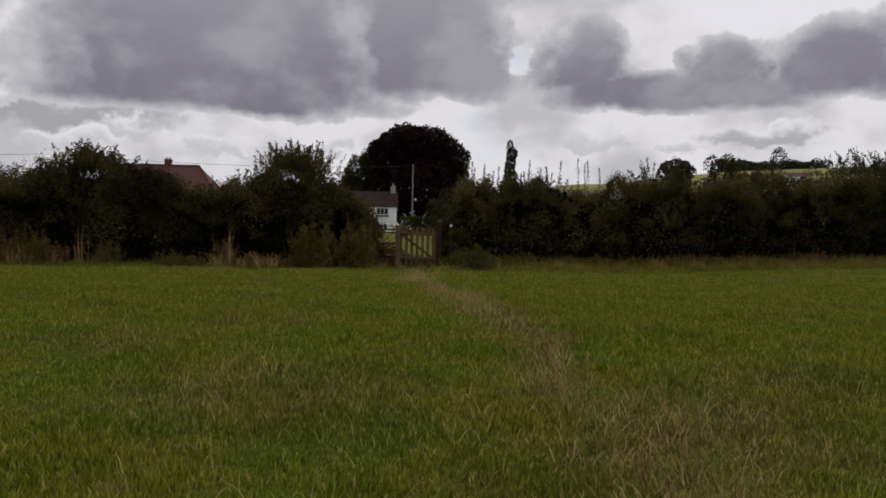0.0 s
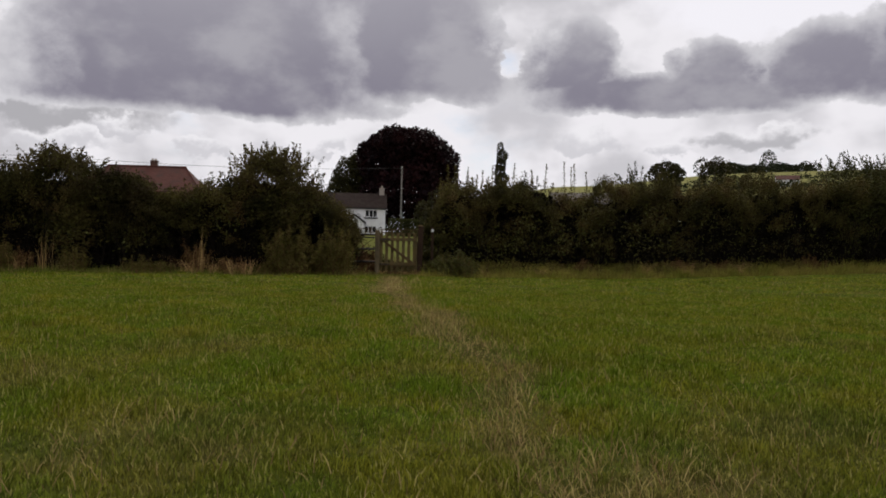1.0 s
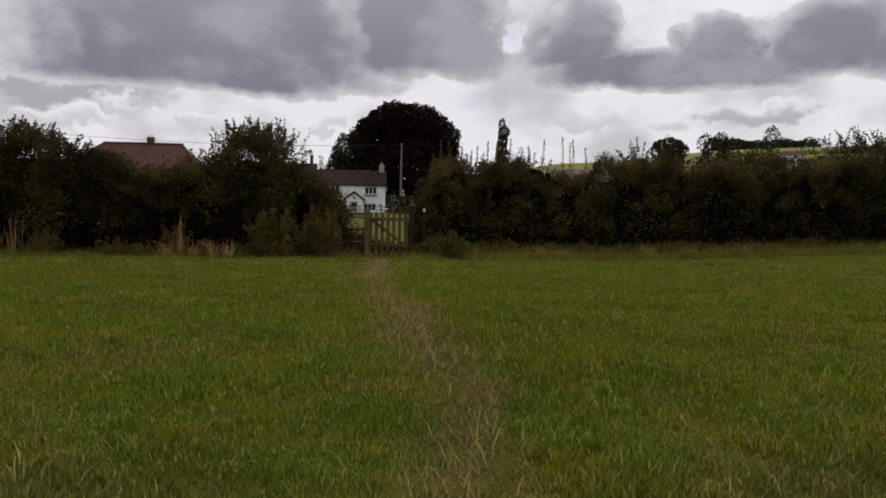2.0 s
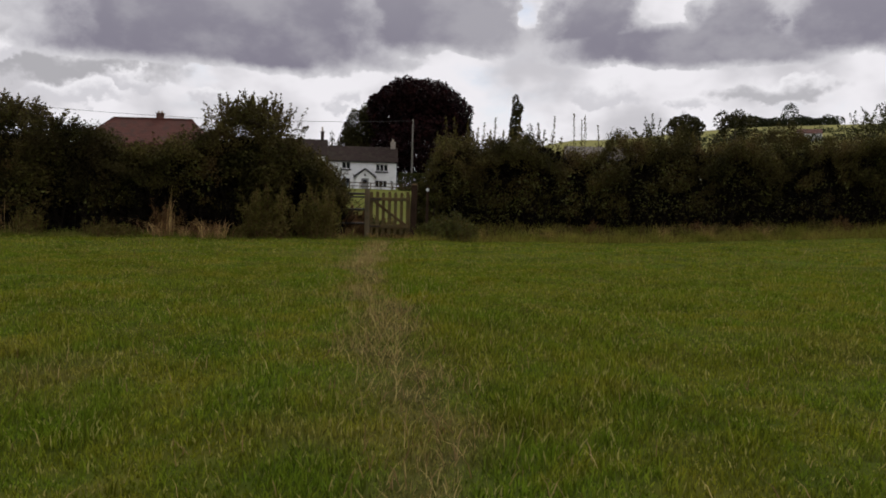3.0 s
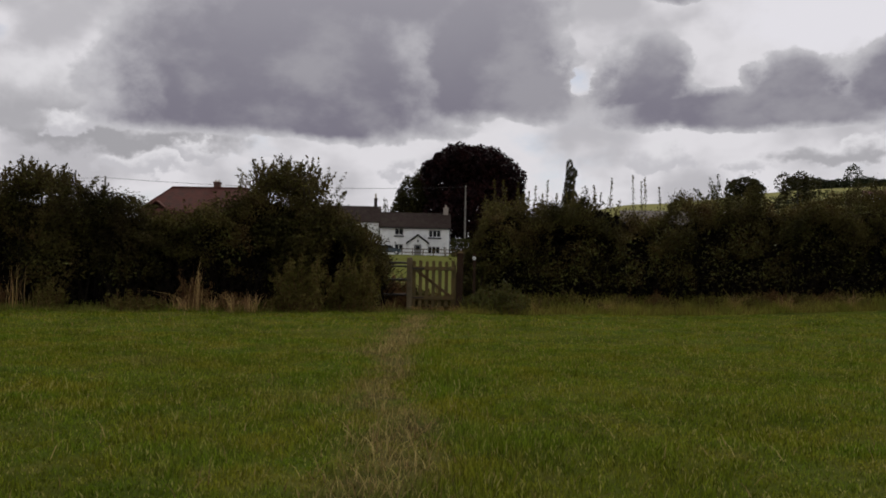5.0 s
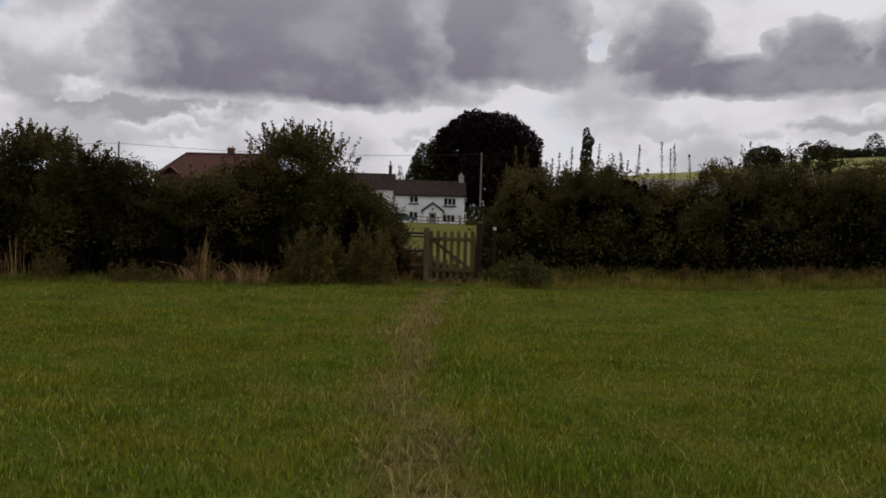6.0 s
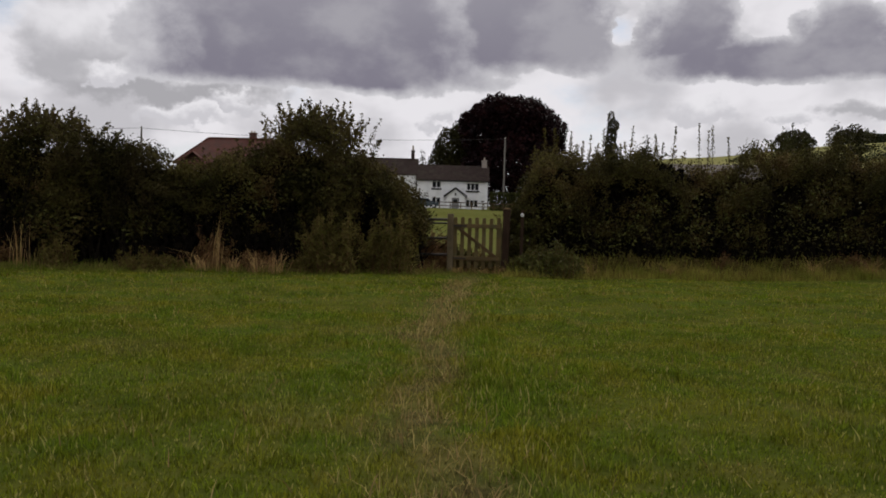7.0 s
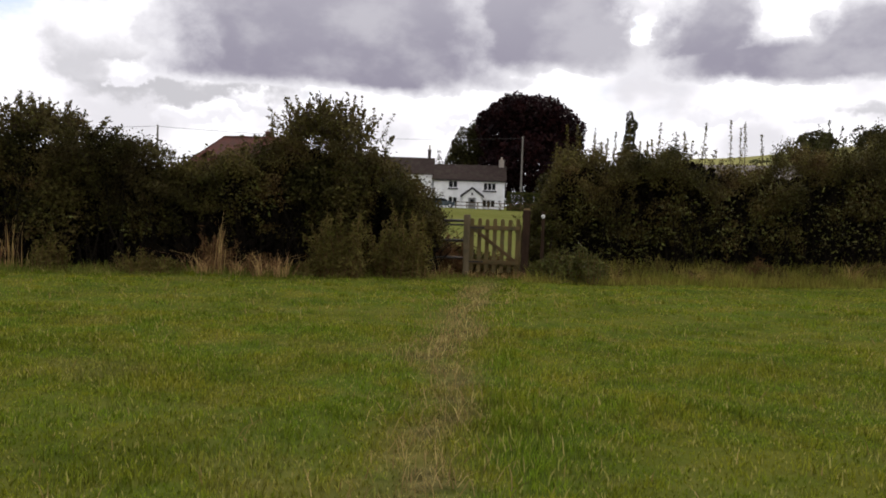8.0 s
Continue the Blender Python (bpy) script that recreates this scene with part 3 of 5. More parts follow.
def hedge(name, x0, x1, tops, count, seed, label, sprigs):
    """A stretch of wild hedge: a thicket of stems inside, a deep uneven coat of leaves, and shoots against the sky."""
    g = np.random.default_rng(seed)
    root = empty(name, pose(0, 0, 0), label, "hedge", "field hedge")
    yc = lambda x: HEDGE_A + HEDGE_B * x
    # coat of leaves
    sprays = count // 12
    x = g.uniform(x0, x1, sprays)
    count = sprays
    th = np.where(g.uniform(size=count) < 0.78, g.uniform(0.0, 0.56, count), g.uniform(0.5, 1.0, count)) * np.pi
    top = np.interp(x, *tops)
    c, s = np.cos(th), np.sin(th)
    P0 = np.stack([x, -c, s * top], 1)
    lump = 1.1 * noise_at(P0 * np.array([1, 1, 1.5]), 0.8, seed) + 0.75 * noise_at(P0, 2.0, seed + 9) + 0.4 * noise_at(P0, 4.6, seed + 5)
    r = 0.96 + 0.62 * lump - np.abs(g.normal(0, 0.07, count))
    half = 1.05
    tuck = 0.30 + 0.70 * smooth01((s ** 0.62 - 0.08) / 0.72)
    y = yc(x) - half * np.sign(c) * np.abs(c) ** 0.55 * r * tuck
    zz = top * s ** 0.62 * (0.55 + 0.45 * r)
    z = zz + ground_z(x, y)
    thin = noise_at(np.stack([x, zz * 1.2, y * 0.3], 1), 1.35, seed + 3)
    low = zz / np.maximum(top, 0.1)
    void = noise_at(np.stack([x, zz * 1.6, 0 * x], 1), 0.7, seed + 17)
    keep = (thin > 0.30 - 0.90 * low) & (void > 0.26 - 0.95 * low) | (g.uniform(size=count) < 0.02)
    heart = np.stack([x, y, z], 1)[keep]
    # a dozen leaves along each short spray, which reaches up and out
    out = np.stack([g.normal(0, 0.5, len(heart)), -np.abs(g.normal(0.5, 0.4, len(heart))), g.normal(0.55, 0.45, len(heart))], 1) * 0.22
    P = (heart[:, None, :] + out[:, None, :] * g.uniform(-0.3, 1, (len(heart), 12, 1)) + g.normal(0, 0.05, (len(heart), 12, 3))).reshape(-1, 3)
    meshes = [leaf_quads(P, 0.060, seed)]
    # shoots along the top
    sx = g.uniform(x0, x1, sprigs)
    sy = yc(sx) + g.uniform(-0.6, 0.5, sprigs)
    sz = np.interp(sx, *tops) * 0.93 + ground_z(sx, sy)
    (lv, lf), (tv, tf) = shoots(np.stack([sx, sy, sz], 1), g.uniform(0.12, 0.45, sprigs) * np.where(g.uniform(size=sprigs) < 0.2, 1.5, 1), seed + 2, 0.10, 0.030, 0.3, 0.008, 0.22)
    meshes.append((lv, lf))
    V, F = joined(meshes)
    tagged(from_arrays("foliage", V, F, M_HEDGE, root), kind="stuff")
    # stems and twigs inside, coloured near-black for the shade of the hedge
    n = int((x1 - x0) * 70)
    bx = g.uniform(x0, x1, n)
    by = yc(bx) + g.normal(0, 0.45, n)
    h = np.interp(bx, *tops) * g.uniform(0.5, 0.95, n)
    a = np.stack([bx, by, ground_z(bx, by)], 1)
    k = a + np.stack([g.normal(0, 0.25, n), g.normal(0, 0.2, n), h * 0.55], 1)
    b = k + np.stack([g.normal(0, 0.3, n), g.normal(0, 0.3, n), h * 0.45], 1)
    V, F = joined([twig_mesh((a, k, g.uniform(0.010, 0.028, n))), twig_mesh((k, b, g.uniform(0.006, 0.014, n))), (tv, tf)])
    tagged(from_arrays("thicket", V, F, M_SHADED_THICKET, root, None), kind="stuff")
    # the dense middle of the thicket, its deep shade put into the leaf colour
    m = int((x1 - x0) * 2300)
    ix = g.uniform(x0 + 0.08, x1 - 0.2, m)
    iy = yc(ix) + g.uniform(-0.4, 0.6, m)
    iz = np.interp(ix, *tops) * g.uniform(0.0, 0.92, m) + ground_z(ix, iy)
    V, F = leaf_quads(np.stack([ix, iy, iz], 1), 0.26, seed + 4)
    tagged(from_arrays("inner_growth", V, F, M_SHADED_THICKET, root), kind="stuff")
    return root


hedge("hedge", -22, -0.5, LEFT_TOP, 260000, 11, "tall unkempt dark green hawthorn hedge along a field edge", 330)
hedge("hedge", 1.5, 26, RIGHT_TOP, 300000, 23, "tall dark green bramble and hawthorn hedge beside the gate", 260)


def bush(name, x, y, height, rad, count, mat, seed, label, sprigs=24, leaf=0.09, sprig_h=(0.3, 0.85), crown_from=0.3):
    """A shrub standing up out of the hedge: forked stems, lobes of leaves, ragged shoots on top."""
    g = np.random.default_rng(seed)
    z0 = float(ground_z(x, y))
    root = empty(name, pose(x, y, z0), label, "bush")
    lobes = [(g.normal(0, rad * 0.38), g.normal(0, rad * 0.3), height * g.uniform(crown_from, 0.68), rad * g.uniform(0.42, 0.7)) for _ in range(9)]
    P = []
    for i, (lx, ly, lz, lr) in enumerate(lobes):
        n = count // len(lobes)
        d = g.normal(size=(n, 3))
        d /= np.linalg.norm(d, axis=1)[:, None]
        rr = lr * (0.3 + 0.7 * g.uniform(size=n) ** 0.5) * (1 + 0.35 * noise_at(d, 2.2, seed + i))
        p = np.array([lx, ly, lz]) + d * rr[:, None] * np.array([1, 1, 0.9])
        P.append(p[(noise_at(p, 1.9, seed) > -0.42) & (p[:, 2] > 0.05)])
    P = np.concatenate(P)
    sx, sy = g.normal(0, rad * 0.5, sprigs), g.normal(0, rad * 0.35, sprigs)
    sz = height * (0.84 - 0.16 * (sx / rad) ** 2)
    (lv, lf), (tv, tf) = shoots(np.stack([sx, sy, sz], 1), g.uniform(*sprig_h, sprigs) * height * 0.3, seed + 2, leaf * 1.0, 0.018, 0.4, 0.008, 0.23)
    V, F = joined([leaf_quads(P, leaf, seed), (lv, lf)])
    tagged(from_arrays("foliage", V, F, mat, root), kind="stuff")
    bm = bmesh.new()
    for lx, ly, lz, lr in lobes:
        tube(bm, [(lx * 0.12, ly * 0.12, -0.05), (lx * 0.45, ly * 0.4, lz * 0.5), (lx, ly, lz)], [0.045, 0.03, 0.012], 5)
    stems = part("stem", bm, M_TWIG, root)
    tagged(from_arrays("fine_twig_mass", tv, tf, M_TWIG, root), kind="stuff")
    return root


bush("hawthorn_bush", -3.2, 24.1, 3.75, 1.3, 24000, M_HEDGE, 31, "tall hawthorn bush with ragged leafy shoots in the hedge", 200)
bush("hawthorn_bush", -8.75, 22.0, 3.4, 1.4, 20000, M_HEDGE, 37, "broad hawthorn bush with leafy shoots in the hedge", 210)
bush("hawthorn_bush", -7.1, 22.5, 2.65, 0.45, 2200, M_HEDGE, 39, "small hawthorn bush rising from the hedge", 40)
bush("elder_bush", 9.5, 31.0, 4.1, 0.65, 7000, M_SUNNY, 41, "slender elder bush rising behind the hedge", 26)
bush("hawthorn_bush", -1.6, 24.75, 2.4, 0.45, 3000, M_HEDGE, 67, "small hawthorn bush at the end of the hedge", 34)
bush("field_maple", 19.6, 33.6, 4.7, 2.5, 22000, M_SUNNY, 47, "broad yellowish green field maple in the hedge", 90, 0.09)
bush("elder_bush", 5.1, 27.7, 3.3, 0.8, 5000, M_HEDGE, 53, "low elder bush on top of the hedge", 24)
bush("hawthorn_bush", 1.88, 25.55, 1.75, 0.42, 6000, M_HEDGE, 73, "dark hawthorn growth at the gate post", 16, 0.075)
bush("hawthorn_bush", 1.5, 26.1, 1.7, 0.36, 5000, M_HEDGE, 75, "low dark hawthorn growth behind the gate post", 10, 0.075)
bush("hawthorn_bush", -13.8, 20.6, 3.8, 1.6, 12000, M_HEDGE, 59, "tall dark hawthorn bush at the end of the hedge", 50)


def willowherb(x, y, z, height, seed):
    """A tall seeding flower spike that stands above the hedge."""
    root = empty("willowherb", pose(x, y, z), "tall thin seeding willowherb spike above the hedge", "plant", "willowherb spikes")
    g = np.random.default_rng(seed)
    bm = bmesh.new()
    lean = (g.normal(0, 0.05), g.normal(0, 0.05))
    tube(bm, [(0, 0, 0), (lean[0] * 0.4, lean[1] * 0.4, height * 0.5), (lean[0], lean[1], height)], [0.012, 0.009, 0.004], 4)
    part("stem", bm, M_TWIG, root)
    n = 84
    t = g.uniform(0.15, 1, n)
    P = np.stack([lean[0] * t + g.normal(0, 0.035, n) * (1.3 - t), lean[1] * t + g.normal(0, 0.035, n) * (1.3 - t), height * t], 1)
    V, F = leaf_quads(P, 0.082, seed, 0.0, 0.18)
    tagged(from_arrays("seed_head", V, F, M_WEED, root), kind="stuff")


spikes = random.Random(5)
SPIKE_X = [2.0 + 0.2 * k for k in range(14)] + [5.3, 5.6, 6.5, 6.7, 6.9, 7.3, 8.2, 8.6, 11.0, 14.9, 15.4]
for i, x in enumerate(SPIKE_X):
    x += spikes.uniform(-0.1, 0.1)
    h = spikes.uniform(0.65, 1.2) + (0.35 if 6.4 < x < 6.9 else 0)
    y = HEDGE_A + HEDGE_B * x + 0.5
    willowherb(x, y, float(np.interp(x, *RIGHT_TOP) * 1.0 + ground_z(x, y)) - 0.15, h, 100 + i)


def weed_clump(x, y, rad, height, n, seed, label, mat=None):
    """A stand of tall olive weeds: many stems with narrow leaves."""
    g = np.random.default_rng(seed)
    z0 = float(ground_z(x, y))
    root = empty("weed_clump", pose(x, y, z0), label, "plant", "tall weeds")
    r, a = rad * np.sqrt(g.uniform(size=n)), g.uniform(0, 2 * np.pi, n)
    R = np.stack([r * np.cos(a), 0.7 * r * np.sin(a), np.zeros(n) - 0.02], 1)
    h = height * g.uniform(0.55, 1.0, n) * (1 - 0.35 * (r / rad) ** 2)
    leaf, twig = shoots(R, h, seed + 1, 0.12, 0.016, 0.12, 0.009, 0.10)
    tagged(from_arrays("foliage", *leaf, mat or M_WEED, root), kind="stuff")
    tagged(from_arrays("stalk_mass", *twig, M_RUST, root), kind="stuff")


weed_clump(-1.15, 23.4, 0.6, 1.6, 105, 61, "tall olive willowherb stand beside the gate")
weed_clump(-2.3, 22.85, 0.6, 1.5, 85, 62, "olive green weed stand with brown stems at the hedge foot")
weed_clump(-0.55, 25.35, 0.3, 1.0, 50, 66, "rusty brown seeding dock behind the iron rails", M_RUST)
weed_clump(-0.2, 25.3, 0.2, 0.6, 26, 68, "rusty brown seeding dock behind the iron rails", M_RUST)
for i, (x, y, r, h) in enumerate([(0.1, 26.1, 0.45, 0.75), (0.55, 26.4, 0.4, 0.55), (1.0, 26.2, 0.4, 0.45), (-0.35, 26.3, 0.45, 1.0)]):
    weed_clump(x, y, r, h, 60, 470 + i, "rank brown and olive weeds behind the gate", M_DEAD if i % 2 else M_HEDGE)
weed_clump(2.0, 24.3, 0.42, 0.7, 90, 63, "low green nettle clump at the gate post", M_BRAMBLE)
weed_clump(2.7, 24.5, 0.55, 0.85, 130, 64, "bushy green nettle clump at the hedge foot", M_BRAMBLE)
for i, (x, off, r, h) in enumerate([(3.5, -1.5, 0.4, 0.5), (4.3, -1.4, 0.45, 0.75), (5.2, -1.6, 0.35, 0.4), (6.1, -1.35, 0.45, 0.7), (7.2, -1.5, 0.4, 0.55), (8.4, -1.4, 0.5, 0.7), (9.9, -1.5, 0.45, 0.6), (11.4, -1.4, 0.5, 0.8),
                                   (13.2, -1.5, 0.5, 0.7), (15.4, -1.4, 0.5, 0.8), (-6.2, -1.6, 0.45, 0.55), (-5.6, -1.7, 0.4, 0.4), (-7.8, -1.5, 0.4, 0.7), (-10.8, -1.5, 0.5, 0.9), (-3.0, -1.6, 0.35, 0.45)]):
    weed_clump(x, HEDGE_A + HEDGE_B * x + off, r, h, 34, 400 + i, "low olive weed clump at the foot of the hedge")
for i, (x, off, r, h) in enumerate([(-10.4, -1.25, 0.55, 1.3), (-9.1, -1.2, 0.4, 0.8), (-4.9, -1.2, 0.35, 1.25), (-4.0, -1.3, 0.5, 0.7), (-12.4, -1.2, 0.6, 1.2),
                                   (7.0, -1.2, 0.4, 0.9), (10.6, -1.2, 0.5, 0.9), (12.2, -1.2, 0.5, 0.8), (16.4, -1.2, 0.6, 1.0)]):
    weed_clump(x, HEDGE_A + HEDGE_B * x + off, r * 0.85, h * 0.85, 30, 440 + i, "dead brown bramble and stalks at the hedge foot", M_DEAD)
weed_clump(-9.6, 20.3, 0.6, 1.1, 70, 65, "pale weed clump at the foot of the hedge")


def fringe(name, x0, x1, count, mat, hmin, hmax, off0, off1, seed, label, width=0.012):
    """Long uncut grass along the foot of the hedge."""
    g = np.random.default_rng(seed)
    cx = g.uniform(x0, x1, count // 30)
    x = np.repeat(cx, 30)[:count] + g.normal(0, 0.14, len(np.repeat(cx, 30)[:count]))
    cy = np.repeat(g.uniform(off0, off1, len(cx)), 30)[:count]
    y = HEDGE_A + HEDGE_B * x + cy + g.normal(0, 0.10, len(x))
    P = np.stack([x, y, ground_z(x, y) - 0.01], 1)
    k = np.repeat(g.uniform(0.3, 1, len(cx)) ** 1.4, 30)[:count]
    open_gate = (x > -0.2) & (x < 1.5)
    h = g.uniform(hmin, hmax, len(x)) * k * np.interp(cy, [-2.4, -1.0], [0.45, 1.0]) * np.where(open_gate, 0.5, 1.0)
    V, F = blades(P, h, width, 0.4, seed)
    tagged(from_arrays(name, V, F, mat), label, "grass", kind="stuff")


fringe("long_grass", 1.4, 26, 62000, M_FRINGE, 0.18, 0.78, -2.5, -0.7, 71, "uncut olive green grass along the hedge foot", 0.016)
fringe("long_grass", -22, 1.4, 30000, M_VERGE, 0.08, 0.36, -2.2, -0.6, 74, "rank green grass running up to the hedge foot")
fringe("dry_grass", -22, 26, 2700, M_STALK, 0.15, 0.6, -1.7, -0.8, 72, "bleached straw-coloured grass stems along the hedge foot")
fringe("dock_stems", -22, 26, 2600, M_RUST, 0.3, 0.75, -1.35, -0.9, 73, "rusty brown dock stems along the hedge foot", 0.018)


def straw_tuft(x, y, height, n, seed):
    g = np.random.default_rng(seed)
    P = np.stack([x + g.normal(0, 0.10, n), y + g.normal(0, 0.1, n), np.zeros(n)], 1)
    P[:, 2] = ground_z(P[:, 0], P[:, 1]) - 0.01
    tall = height > 1
    V, F = blades(P, g.uniform(0.35, 1, n) * height, 0.010 if tall else 0.015, 0.22 if tall else 0.95, seed, 0.3 if tall else 0.9)
    tagged(from_arrays("straw_tuft", V, F, M_STRAW), "bleached tuft of dead grass at the hedge foot", "grass", "dead grass tufts", "stuff")


for i, (x, y, h) in enumerate([(-3.4, 22.2, 0.7), (-4.7, 21.9, 1.55), (-4.95, 21.8, 0.7), (-4.3, 22.0, 0.55), (-9.6, 20.0, 0.8), (-8.4, 20.6, 1.2),
                               (5.3, 25.6, 0.5), (9.2, 27.4, 0.8), (10.8, 28.0, 0.8), (13.0, 28.9, 0.8), (3.4, 25.0, 0.5), (-10.6, 19.7, 0.9), (-3.8, 22.1, 0.65), (-10.0, 19.9, 0.95), (-9.0, 20.3, 0.75), (0.25, 24.72, 0.26), (0.95, 24.7, 0.22), (1.35, 24.7, 0.3)]):
    straw_tuft(x, y, h, 24 if h > 1 else 44, 80 + i)


def bramble_spray(x, y, z, rad, n, seed):
    g = np.random.default_rng(seed)
    P = g.normal(size=(n, 3)) * np.array([rad, 0.12, rad * 0.7]) + np.array([x, y, z])
    V, F = leaf_quads(P, 0.088, seed, 0.6)
    tagged(from_arrays("bramble", V, F, M_BRAMBLE), "pale leafy bramble spray hanging from the hedge", "plant", "brambles", "stuff")


for i, (x, z, r) in enumerate([(1.75, 0.9, 0.12), (1.85, 1.15, 0.10), (1.75, 0.5, 0.15), (2.2, 0.9, 0.25), (3.3, 1.2, 0.35), (3.9, 0.7, 0.3), (5.9, 1.6, 0.3), (6.2, 1.0, 0.35), (8.3, 1.9, 0.45), (8.8, 1.3, 0.4), (10.2, 1.4, 0.45), (12.4, 1.8, 0.5), (14.8, 1.5, 0.5), (4.8, 1.7, 0.3), (7.3, 2.1, 0.35), (-6.6, 0.9, 0.3), (-8.3, 1.0, 0.3), (-4.2, 1.6, 0.3), (2.6, 1.6, 0.25), (3.0, 0.6, 0.3), (4.4, 1.1, 0.25), (5.4, 0.8, 0.3), (6.9, 1.4, 0.3), (7.8, 0.8, 0.3), (9.3, 1.0, 0.35), (9.6, 2.2, 0.3), (11.2, 1.0, 0.35), (11.6, 2.2, 0.4), (13.4, 1.1, 0.4), (16.0, 1.6, 0.5), (17.2, 1.0, 0.4)]):
    bramble_spray(x, HEDGE_A + HEDGE_B * x - 0.5 - 0.6 * min(1.0, z / 1.5), z + 0.05, r, 110, 120 + i)

# ---- gate ----
GATE_Y = 25.0


def rounded_picket(bm, x, w, z0, z1, y0, y1):
    ring = [(x - w, z0), (x + w, z0), (x + w, z1 - w)] + [(x + w * math.cos(a), z1 - w + w * math.sin(a)) for a in (math.pi * k / 6 for k in range(1, 6))] + [(x - w, z1 - w)]
    return solid(bm, [(px, y0, pz) for px, pz in ring][::-1], [(px, y1, pz) for px, pz in ring][::-1])


def build_gate():
    root = empty("wooden_gate", pose(0, GATE_Y, 0), "weathered wooden picket gate with rounded pales, closed", "gate")
    for k in range(7):
        x = 0.165 + k * 0.178
        bm = rounded_picket(bmesh.new(), x, 0.046, 0.10 + 0.01 * (k % 3), 1.36 + 0.012 * math.sin(2.3 * k), 0.0, 0.024)
        part("picket", bm, M_WOOD, root)
    part("top_rail", box(bmesh.new(), 0.13, 1.274, -0.05, -0.003, 1.10, 1.20, 0.008), M_RAIL, root)
    part("bottom_rail", box(bmesh.new(), 0.13, 1.274, -0.05, -0.003, 0.30, 0.40, 0.008), M_RAIL, root)
    bm = solid(bmesh.new(), [(0.16, -0.052, 1.10), (0.29, -0.052, 1.10), (1.24, -0.052, 0.40), (1.11, -0.052, 0.40)], [(0.16, -0.006, 1.10), (0.29, -0.006, 1.10), (1.24, -0.006, 0.40), (1.11, -0.006, 0.40)])
    part("brace", bm, M_RAIL, root)
    part("stile", box(bmesh.new(), 1.275, 1.315, -0.05, 0.02, 0.12, 1.25, 0.006), M_WOOD, root)
    bm = box(bmesh.new(), 0.128, 0.45, -0.058, -0.0525, 1.13, 1.165)
    part("hinge", bm, M_IRON, root, "black iron strap hinge")
    part("hinge", box(bmesh.new(), 0.128, 0.45, -0.058, -0.0525, 0.335, 0.365), M_IRON, root, "black iron strap hinge")


def gate_post(x, w, top, mat, label, capped):
    z0 = float(ground_z(x, GATE_Y))
    root = empty("gate_post", pose(x, GATE_Y, z0, 0, 0.8 if capped else -0.6), label, "post", "gate posts")
    part("shaft", box(bmesh.new(), -w, w, -w, w, -0.3, top - z0, 0.012), mat, root)
    if capped:
        part("cap", solid(bmesh.new(), [(-w - 0.012, -w - 0.012, top - z0), (w + 0.012, -w - 0.012, top - z0), (w + 0.012, w + 0.012, top - z0), (-w - 0.012, w + 0.012, top - z0)],
                          [(-w * 0.5, -w * 0.5, top - z0 + 0.05), (w * 0.5, -w * 0.5, top - z0 + 0.05), (w * 0.5, w * 0.5, top - z0 + 0.05), (-w * 0.5, w * 0.5, top - z0 + 0.05)]), M_WOOD, root, "pale worn wooden post cap")


build_gate()
gate_post(0.055, 0.072, 1.44, M_GREYWOOD, "weathered grey oak gate post with a worn top", False)
gate_post(1.405, 0.085, 1.58, M_DARKWOOD, "dark brown creosoted gate post", True)


def side_frame():
    """The bent iron frame that closes the gap between the hinge post and the hedge."""
    root = empty("iron_side_frame", pose(-0.02, GATE_Y + 0.05, 0), "dark bent iron rail frame beside the gate", "railing")
    arc = [(-0.62 - 0.12 * math.sin(a), 0, 1.16 + 0.12 * math.cos(a)) for a in (math.pi / 2 * k / 6 for k in range(7))]
    part("top_bar", tube(bmesh.new(), [(0.02, 0, 1.29), (-0.3, 0, 1.29), *arc, (-0.74, 0, 0.6), (-0.74, 0, -0.1)], 0.032, 8), M_IRON, root)
    part("upper_bar", tube(bmesh.new(), [(0.02, 0, 1.20), (-0.6, 0, 1.19), (-0.73, 0, 1.12)], 0.022, 8), M_IRON, root)
    part("middle_bar", tube(bmesh.new(), [(0.02, 0, 0.83), (-0.74, 0, 0.82)], 0.032, 8), M_IRON, root)
    part("lower_bar", tube(bmesh.new(), [(0.02, 0, 0.42), (-0.74, 0, 0.41)], 0.032, 8), M_IRON, root)


side_frame()


def waymarker():
    root = empty("waymarker_post", pose(1.80, 25.10, float(ground_z(1.80, 25.10))), "short dark post with a round white waymarker disc", "sign")
    part("post", box(bmesh.new(), -0.04, 0.04, -0.03, 0.03, -0.2, 1.56, 0.01), M_DARKWOOD, root)
    bm = bmesh.new()
    bmesh.ops.create_cone(bm, cap_ends=True, segments=24, radius1=0.046, radius2=0.043, depth=0.008, matrix=pose(0, -0.035, 1.45, 90))
    disc = part("disc", bm, M_PLASTIC, root, "round white plastic disc")
    bm = solid(bmesh.new(), [(-0.03, -0.042, 1.43), (0.0, -0.042, 1.43), (0.02, -0.042, 1.455), (-0.01, -0.042, 1.455)][::-1], [(-0.03, -0.040, 1.43), (0.0, -0.040, 1.43), (0.02, -0.040, 1.455), (-0.01, -0.040, 1.455)][::-1])
    part("arrow", bm, M_GREENPAINT, disc, "dark arrow")


waymarker()

# ---- white cottage ----


